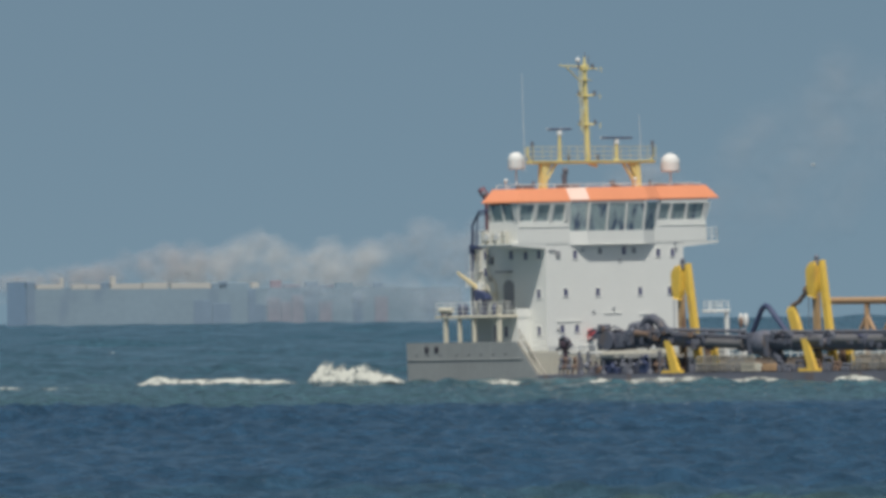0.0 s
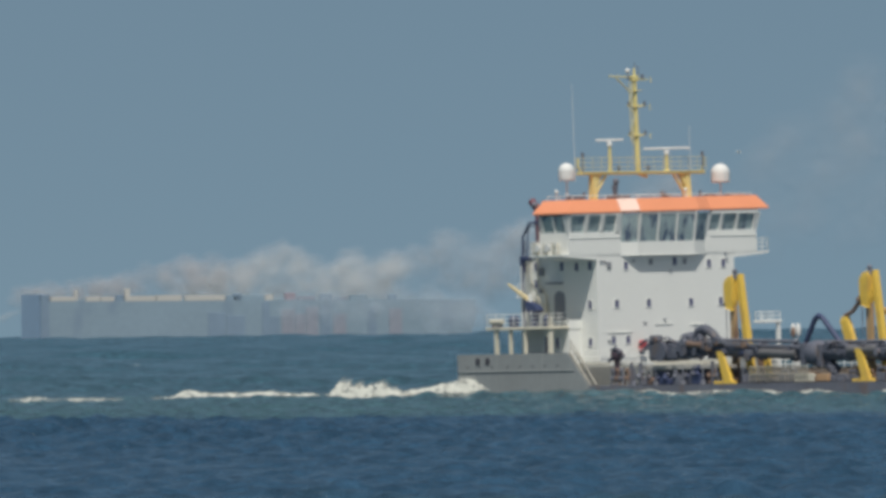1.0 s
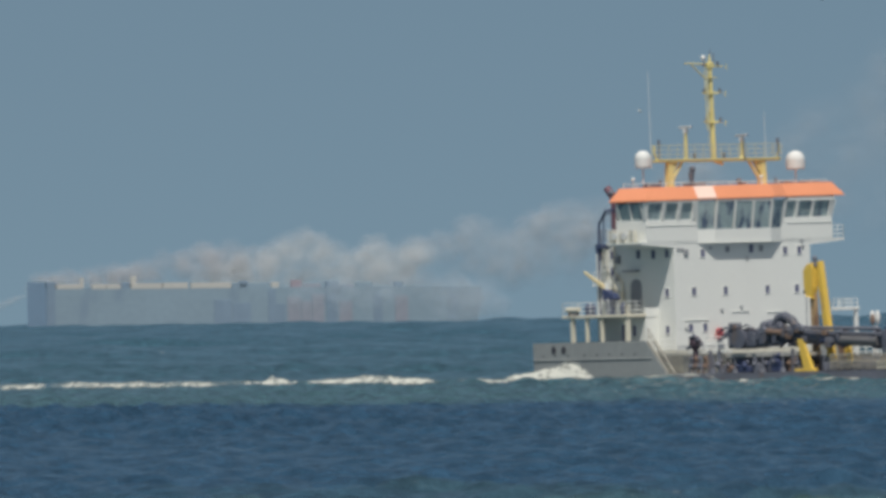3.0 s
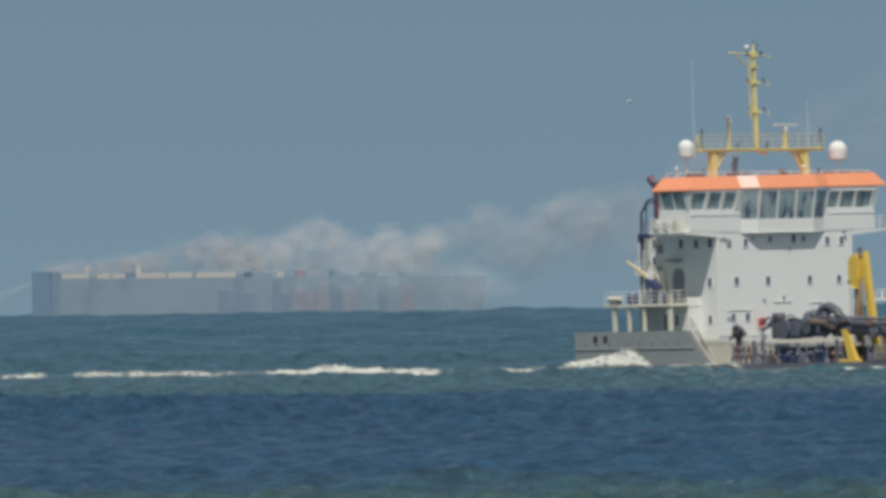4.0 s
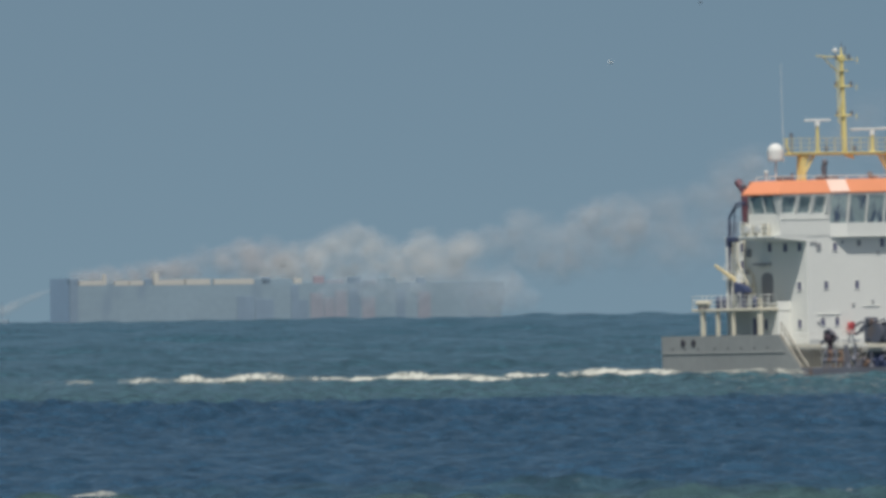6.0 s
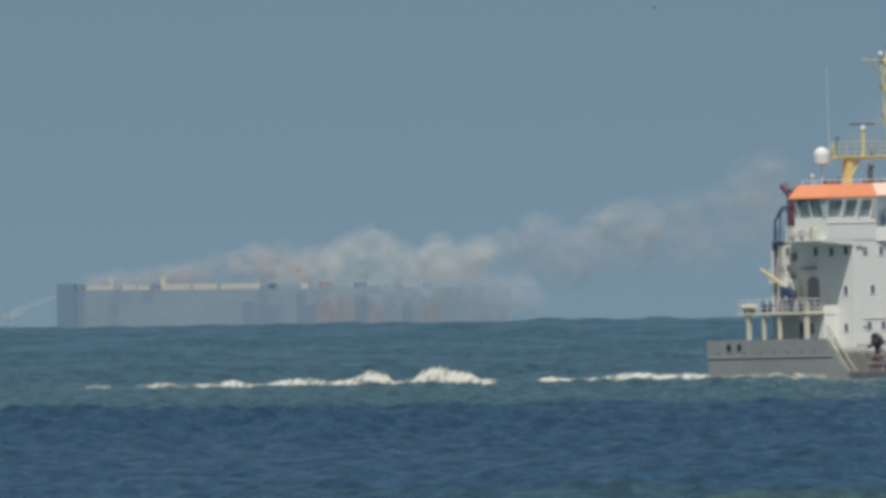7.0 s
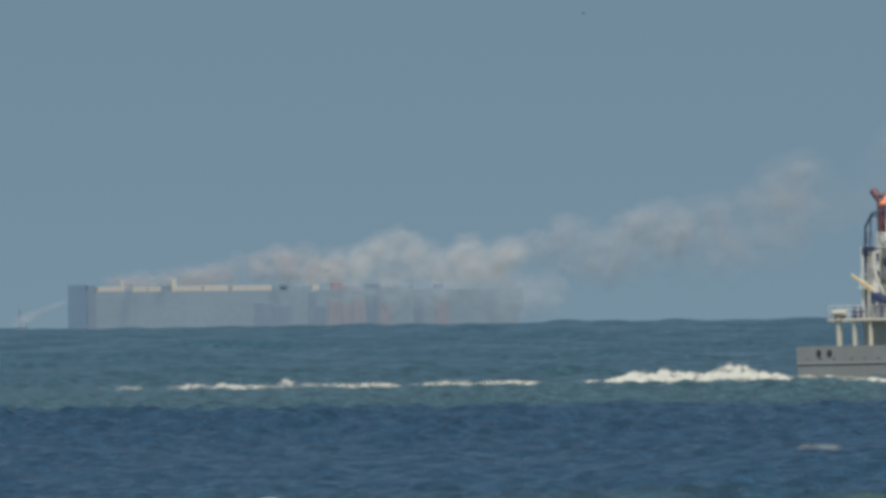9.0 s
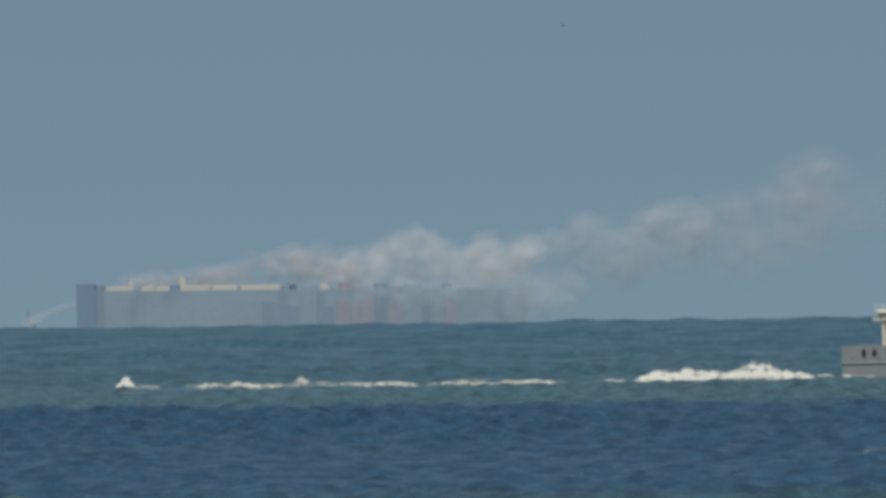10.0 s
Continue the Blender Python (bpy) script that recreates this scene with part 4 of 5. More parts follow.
    part("platform_railing", bm, WHITE, plat)
    bm = B()
    box(bm, 15.3, 15.7, 5.9, 6.1, 0.22, 3.4)
    for dx in (-0.28, 0.28):
        ball(bm, (15.5 + dx, 6.0, 4.0), 0.34, 2, (0.6, 0.6, 1.6))
    part("mooring_post", bm, DOME, ship, "white twin mooring horn")
    bm = B()
    ball(bm, (15.55, 5.7, 3.85), 0.24, 2, (0.7, 0.7, 1.8))
    part("rust_streaked_cap", bm, RUSTY, ship)
    bm = B()
    tube(bm, (25.0, 6.0, 5.3), (52.0, 6.0, 5.1), 0.26, n=12)
    part("loading_pipe", bm, BROWNP, ship, "brown loading pipe over the hopper")
    for u in (29.2, 31.9):
        bm = B()
        tube(bm, (u, 6.0, 0.3), (u, 6.0, 5.1), 0.2)
        tube(bm, (u - 0.9, 6.0, 2.9), (u, 6.0, 4.2), 0.14)
        tube(bm, (u + 0.9, 6.0, 2.9), (u, 6.0, 4.2), 0.14)
        part("pipe_trestle", bm, BROWNP, ship)
    bm = B()
    box(bm, 26.0, 27.5, 5.0, 6.5, 2.3, 3.0, 0.1)
    box(bm, 26.5, 27.0, 5.5, 6.0, 0.3, 2.3)
    part("valve_block", bm, DARKGREY, ship)
    rnd = random.Random(8)
    for i in range(24):
        u = 19.5 + i * 1.05 + rnd.uniform(-0.2, 0.2)
        bm = B()
        h = rnd.uniform(0.35, 0.9)
        w = rnd.uniform(0.15, 0.45)
        box(bm, u - w, u + w, -2.8, -1.6, 0.22, 0.3 + h * 0.6, 0.06)
        bent(bm, [(u - w, -2.6, 0.3), (u - w * 0.5, -2.7, 0.3 + h), (u + w * 1.2, -2.6, 0.3 + h), (u + w * 1.6, -2.5, 0.25)], 0.1, 8)
        part("deck_fitting", bm, rnd.choice((DARKGREY, DARKGREY, RUSTY, BLACK, DARKGREY)), ship)


DREDGER = build_dredger()
SCANNERS = [(scanner(DREDGER, 3.75, 18.65, 2.1), 3.75, 18.65, 168.6, 74.0), (scanner(DREDGER, 9.45, 17.97, 3.6), 9.45, 17.97, 189, 68.55)]


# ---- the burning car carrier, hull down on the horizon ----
# distance haze is mixed into these colours of carrier and tug
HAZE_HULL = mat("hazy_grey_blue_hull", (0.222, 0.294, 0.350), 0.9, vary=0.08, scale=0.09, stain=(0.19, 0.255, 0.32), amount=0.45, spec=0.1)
# paler still: the shaded stern face is lifted in its colour
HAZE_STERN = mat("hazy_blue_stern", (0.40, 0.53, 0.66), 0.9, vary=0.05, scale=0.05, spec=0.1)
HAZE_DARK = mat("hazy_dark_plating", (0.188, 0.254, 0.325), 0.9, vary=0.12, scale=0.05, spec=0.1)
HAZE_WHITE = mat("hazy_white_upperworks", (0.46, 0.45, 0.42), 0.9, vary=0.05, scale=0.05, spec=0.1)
HAZE_RUST = mat("hazy_scorched_rusty_plating", (0.255, 0.275, 0.322), 0.9, vary=0.12, scale=0.08, spec=0.1, stain=(0.20, 0.26, 0.33), amount=0.5)
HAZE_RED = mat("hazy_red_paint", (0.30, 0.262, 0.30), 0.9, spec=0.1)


def build_carrier():
    m = pose(-183.4, 4700, 0, 0, 0, 17)
    ship = tagged(empty("car_carrier", m), "hazy grey-blue car carrier burning far off, white strip along its top", "ship")
    bm = B()
    side = [(0, 17.0), (0, -12), (195, -12), (201, 10), (200, 15.8), (120, 16.2)]
    loft(bm, [[(x, 0, z) for x, z in side], [(x, 32, z) for x, z in side]])
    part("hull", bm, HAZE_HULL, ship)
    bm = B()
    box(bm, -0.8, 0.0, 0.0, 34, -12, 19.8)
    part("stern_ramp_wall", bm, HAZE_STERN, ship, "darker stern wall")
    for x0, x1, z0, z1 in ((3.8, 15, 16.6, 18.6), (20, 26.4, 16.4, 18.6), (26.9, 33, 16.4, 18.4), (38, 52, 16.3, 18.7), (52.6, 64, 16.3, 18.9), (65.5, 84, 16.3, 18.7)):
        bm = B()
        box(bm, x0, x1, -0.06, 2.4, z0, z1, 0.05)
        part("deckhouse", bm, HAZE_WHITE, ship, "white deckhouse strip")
    # first block: the stern's top corner, its shaded tone put in as colour
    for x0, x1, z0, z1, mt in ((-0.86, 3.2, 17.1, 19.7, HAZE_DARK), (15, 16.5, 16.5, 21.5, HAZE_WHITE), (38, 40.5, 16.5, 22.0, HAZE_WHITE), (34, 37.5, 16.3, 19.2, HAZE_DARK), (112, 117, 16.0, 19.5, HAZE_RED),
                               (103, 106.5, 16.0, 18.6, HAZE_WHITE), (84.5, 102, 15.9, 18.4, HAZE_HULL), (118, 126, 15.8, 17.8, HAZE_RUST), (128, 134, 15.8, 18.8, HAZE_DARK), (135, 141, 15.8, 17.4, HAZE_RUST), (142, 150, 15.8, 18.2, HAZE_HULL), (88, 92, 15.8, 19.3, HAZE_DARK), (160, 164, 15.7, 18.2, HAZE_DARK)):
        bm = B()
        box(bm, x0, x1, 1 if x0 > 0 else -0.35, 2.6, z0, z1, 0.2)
        part("funnel_block" if mt is HAZE_RED else "vent_or_stern_block", bm, mt, ship)
    # first plate paints the stern's shaded tone over its sunlit edge
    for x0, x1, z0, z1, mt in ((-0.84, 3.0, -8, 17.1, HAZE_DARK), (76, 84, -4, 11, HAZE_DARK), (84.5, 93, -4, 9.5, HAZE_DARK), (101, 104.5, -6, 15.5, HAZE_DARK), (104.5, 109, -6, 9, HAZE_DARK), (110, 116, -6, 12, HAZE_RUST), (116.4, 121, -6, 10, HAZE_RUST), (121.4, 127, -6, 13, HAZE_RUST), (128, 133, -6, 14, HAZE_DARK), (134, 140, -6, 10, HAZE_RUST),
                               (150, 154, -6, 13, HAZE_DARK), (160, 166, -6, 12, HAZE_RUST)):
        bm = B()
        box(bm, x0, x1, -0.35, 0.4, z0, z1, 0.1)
        part("scorched_or_shaded_plate", bm, mt, ship)
    return ship


build_carrier()


# ---- smoke: banks of soft billows that drift to the east ----
def billows(name, puffs, material, seed, label, flat=0.18, edge=2.2):
    """puffs: (x, z, radius, opacity) about the bank's own centre; each a knobbly shell, thinning to its rim."""
    rnd = random.Random(seed)
    verts, faces, soft = [], [], []
    nr, na = 9, 28
    for x, z, r, op in puffs:
        y = rnd.uniform(-9, 9)
        ph = rnd.uniform(0, 50)
        base = len(verts)
        for i in range(nr + 1):
            q = i / nr
            for j in range(na):
                a = 2 * math.pi * j / na
                ca, sa = math.cos(a), math.sin(a)
                wob = 1 + 0.28 * noise.noise((ca * 1.3 + ph, sa * 1.3, q)) + 0.2 * noise.noise((ca * 3.5, sa * 3.5 + ph, q * 2))
                rr = r * q * wob
                bulge = 1 + 0.35 * noise.noise((rr * ca * 0.22 + ph, rr * sa * 0.22, ph))
                verts.append((x + rr * ca, y - r * flat * math.sqrt(max(0, 1 - q * q)) * bulge, z + 0.88 * rr * sa))
                soft.append(op * max(0.0, 1 - q ** edge) ** 1.2)
        for i in range(nr):
            for j in range(na):
                k = (j + 1) % na
                faces.append((base + i * na + j, base + i * na + k, base + (i + 1) * na + k, base + (i + 1) * na + j))
    me = bpy.data.meshes.new(name)
    me.from_pydata(verts, [], faces)
    at = me.attributes.new("soft", "FLOAT", "POINT")
    at.data.foreach_set("value", soft)
    me.polygons.foreach_set("use_smooth", [True] * len(faces))
    me.materials.append(material)
    ob = new(name, me)
    return tagged(ob, label, "smoke", "smoke of the burning ship", "stuff")


def heads(seed, lumps, op=1.0, knobs=5, size=1.3):
    """Rolling heads: a broad core, and smaller knobs round its upper side."""
    rnd = random.Random(seed)
    out = []
    for x, z, r in lumps:
        r *= size
        out.append((x, z - 0.1 * r, 1.15 * r, op * rnd.uniform(0.6, 0.8)))
        for k in range(knobs):
            a = math.pi * (-0.2 + 1.4 * (k + rnd.random()) / knobs)
            d = r * rnd.uniform(0.35, 0.7)
            out.append((x + d * math.cos(a) * 1.2, z + d * math.sin(a) * 0.8, r * rnd.uniform(0.42, 0.72), op * rnd.uniform(0.35, 0.8)))
    return out


SMOKES = []
for args in (
    # thin pinkish smoke over the deck
    ("smoke_bank", heads(1, [(-186, 19, 5), (-173, 20, 6), (-157, 20, 6), (-139, 22, 7), (-128, 24, 8), (-113, 27, 9), (-101, 28, 9), (-88, 27, 8), (-180, 19, 5), (-165, 20, 6), (-148, 21, 7)], 1.05), SMOKE_LOW, 1, "thin low smoke lying over the burning deck"),
    # bright rolling main bank
    ("smoke_bank", heads(2, [(-106, 19, 6), (-95, 21, 8), (-84, 25, 9), (-74, 29, 9), (-62, 33, 10), (-50, 29, 9), (-40, 25, 9), (-30, 28, 9), (-20, 27, 10), (-11, 30, 8),
                             (-58, 21, 9), (-36, 19, 8), (-74, 20, 8), (-18, 20, 8)], 0.9), SMOKE, 2, "bright rolling smoke over the burning ship", 0.13, 2.4),
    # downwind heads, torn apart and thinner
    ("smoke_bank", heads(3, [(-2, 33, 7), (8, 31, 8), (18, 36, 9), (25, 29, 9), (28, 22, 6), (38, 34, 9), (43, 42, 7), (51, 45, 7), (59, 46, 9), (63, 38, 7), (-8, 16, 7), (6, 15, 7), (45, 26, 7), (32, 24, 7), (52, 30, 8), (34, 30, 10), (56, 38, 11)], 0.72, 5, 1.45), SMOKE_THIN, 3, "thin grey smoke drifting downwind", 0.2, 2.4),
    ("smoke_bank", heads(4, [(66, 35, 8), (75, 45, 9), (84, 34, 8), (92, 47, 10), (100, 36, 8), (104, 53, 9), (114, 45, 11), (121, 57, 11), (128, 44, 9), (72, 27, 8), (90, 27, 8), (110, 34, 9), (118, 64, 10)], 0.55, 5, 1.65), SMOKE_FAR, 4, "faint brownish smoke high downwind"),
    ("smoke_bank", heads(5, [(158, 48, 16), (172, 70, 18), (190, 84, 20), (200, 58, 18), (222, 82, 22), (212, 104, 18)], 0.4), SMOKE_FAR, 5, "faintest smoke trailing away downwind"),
    # smoke on the hull's near side, haze put into its sky-like tint
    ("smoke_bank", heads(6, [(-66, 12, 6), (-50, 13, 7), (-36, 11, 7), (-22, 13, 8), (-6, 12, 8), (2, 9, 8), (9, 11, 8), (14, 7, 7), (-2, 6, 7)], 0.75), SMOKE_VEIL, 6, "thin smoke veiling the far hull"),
):
    SMOKES.append(billows(*args))

# fire-fighting jet falling on the stern, from a tug mostly below the horizon
JET = billows("water_jet", [(-0.5 - 20 * f, 14.2 - 8.5 * f ** 1.2, 1.4 + 2.4 * f, 0.9) for f in (0, 0.09, 0.18, 0.27, 0.36, 0.46, 0.56, 0.66, 0.76, 0.87, 1.0)], SPRAY, 9, "white arc of fire-fighting water", 0.3)
JET["category"] = "water jet"
TUG = tagged(empty("tugboat", pose(-214.5, 4704, 0)), "hazy blue-grey tugboat mostly below the horizon", "tugboat")
bm = B()
box(bm, -4.0, 3.0, -3, 3, -3, 2.2, 0.3)
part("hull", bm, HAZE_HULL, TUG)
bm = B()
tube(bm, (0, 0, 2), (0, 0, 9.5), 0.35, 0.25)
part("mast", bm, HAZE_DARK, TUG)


# ---- surf on the sandbar ----
def crest(name, length, low, peaks, seed, label, op=1.0, gaps=0.0, depth=2.2):
    """A line of breaking foam: a steep ragged face under a thin fringe of spray.
    low: height of the line; peaks: (place along it 0 to 1, half width in metres, height)."""
    nx = max(40, int(length / 0.07))
    # across: the face from the water up to the crest, the fringe thrown up from it, the foam behind
    face, fringe, back = 8, 5, 4
    verts, faces, soft = [], [], []
    for i in range(nx + 1):
        f = i / nx
        x = f * length
        rough = 1 + 0.38 * noise.noise((x * 0.6, seed, 1)) + 0.26 * noise.noise((x * 2.2, seed, 2)) + 0.2 * noise.noise((x * 5.5, seed, 3))
        h = low * max(0.1, 0.55 + 0.9 * noise.noise((x * 0.35, seed, 5)) + 0.3)
        for c, w, top in peaks:
            d = x - c * length
            h += top * math.exp(-(abs(d) / (1.5 * w if d > 0 else 0.9 * w)) ** 1.4)
        taper = min(1, 9 * f * (length / 8) ** 0.5, 6 * (1 - f) * (length / 8) ** 0.5)
        open_water = max(0.0, min(1.0, 0.5 + 2.2 * (noise.noise((x * 0.3, seed, 7)) + 0.5 * noise.noise((x * 1.1, seed, 8)) + 0.45 - gaps))) if gaps else 1.0
        h *= 0.66 * max(0.2, rough) * taper
        here = op * open_water * min(1.0, taper * 1.6)
        sway = 0.7 * noise.noise((x * 0.25, seed, 12))
        rise = 0.38 * noise.noise((x * 0.16, seed, 21)) * min(1, length / 12) + 0.1 * noise.noise((x * 0.5, seed, 22))
        throw = (0.35 + 0.55 * max(0, noise.noise((x * 1.3, seed, 14)))) * h
        foot = -0.12 - 0.16 * max(0.0, 0.4 + noise.noise((x * 0.9, seed, 17)) + 0.6 * noise.noise((x * 2.6, seed, 18)))
        for j in range(face + 1):
            g = j / face
            verts.append((x - length / 2, sway - depth * 0.35 * (1 - g) + 0.12 * noise.noise((x * 2.5, g * 4, seed)), foot + (h - foot) * g ** 0.8 + rise))
            streak = 1.45 + 0.6 * noise.noise((x * 1.1, g * 1.5, seed + 4)) + 0.35 * noise.noise((x * 3.2, g * 4, seed + 6))
            soft.append(here * min(1, 4 * g) * max(0.15, streak))
        for j in range(1, fringe + 1):
            g = j / fringe
            verts.append((x - length / 2 + 0.25 * g * h, sway + 0.05 * g, h + throw * g + rise))
            soft.append(here * 0.9 * (1 - g) ** 1.3)
        for j in range(1, back + 1):
            g = j / back
            verts.append((x - length / 2, sway + 0.1 + depth * 0.65 * g, h * (1 - g) ** 1.2 - 0.5 * g + rise))
            soft.append(here * (1 - 0.6 * g))
    rows = face + fringe + back + 1
    for i in range(nx):
        for j in range(rows - 1):
            # the foam behind starts at the crest, not at the fringe's tip
            low_v = face if j == face + fringe else j
            a, b = i * rows + low_v, i * rows + j + 1
            faces.append((a, a + rows, b + rows, b))
    me = bpy.data.meshes.new(name)
    me.from_pydata(verts, [], faces)
    me.attributes.new("soft", "FLOAT", "POINT").data.foreach_set("value", soft)
    me.materials.append(FOAM)
    me.polygons.foreach_set("use_smooth", [True] * len(me.polygons))
    return tagged(new(name, me), label, "surf", "surf on the water", "stuff")


def swell_ridge(length, height, depth, seed):
    """A smooth green wave back with an uneven crest, just this side of the foam."""
    nx, ny = int(length / 0.4), 20
    verts, faces = [], []
    for i in range(nx + 1):
        x = i / nx * length - length / 2
        h = height * (0.62 + 0.55 * noise.noise((x * 0.13, seed, 0)) + 0.25 * noise.noise((x * 0.4, seed, 4)) + 0.08 * noise.noise((x * 1.4, seed, 7)))
        h *= min(1, (length / 2 - abs(x)) / min(6, length / 2))
        shift = 1.2 * noise.noise((x * 0.1, seed, 15))
        for j in range(ny + 1):
            g = 2 * j / ny - 1
            z = h * math.exp(-5 * g * g) - 0.45 * g * g - 0.6 * abs(2 * x / length) ** 6 + 0.05 * noise.noise((x * 0.8, g * 6, seed))
            verts.append((x, g * depth / 2 + shift, z))
    for i in range(nx):
        for j in range(ny):
            a = i * (ny + 1) + j
            faces.append((a, a + ny + 1, a + ny + 2, a + 1))
    me = bpy.data.meshes.new("swell")
    me.from_pydata(verts, [], faces)
    me.polygons.foreach_set("use_smooth", [True] * len(faces))
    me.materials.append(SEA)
    return tagged(new("swell", me), "smooth green wave rising over the sandbar", "wave", kind="stuff")


def flecks(n, seed):
    """Tiny whitecaps scattered over the open water."""
    rnd = random.Random(seed)
    verts, faces, soft = [], [], []
    for k in range(n):
        far = k % 12 != 0
        d = rnd.uniform(900, 2300) if far else rnd.uniform(300, 640)
        x, w = d * math.tan(radians(rnd.uniform(-3.2, 2.6))), rnd.uniform(0.4, 1.1) if far else rnd.uniform(0.08, 0.2)
        h = w * rnd.uniform(0.12, 0.3)
        base, m = len(verts), 10
        for i in range(m + 1):
            f = i / m
            top = h * math.sin(math.pi * f) * (0.7 + 0.6 * noise.noise((f * 4, k, seed)))
            for g, z in ((-0.5, -0.3), (-0.15, top * 0.7 + 0.1), (0.1, top + 0.12), (0.5, -0.3)):
                verts.append((x + (f - 0.5) * w * 2, d + g * w, z))
                soft.append(0.55 * math.sin(math.pi * f))
        for i in range(m):
            for j in range(3):
                a = base + i * 4 + j
                faces.append((a, a + 4, a + 5, a + 1))
    me = bpy.data.meshes.new("whitecaps")
    me.from_pydata(verts, [], faces)
    me.attributes.new("soft", "FLOAT", "POINT").data.foreach_set("value", soft)
    me.materials.append(FOAM)
    return tagged(new("whitecaps", me), "scattered small whitecaps on open water", "surf", kind="stuff")


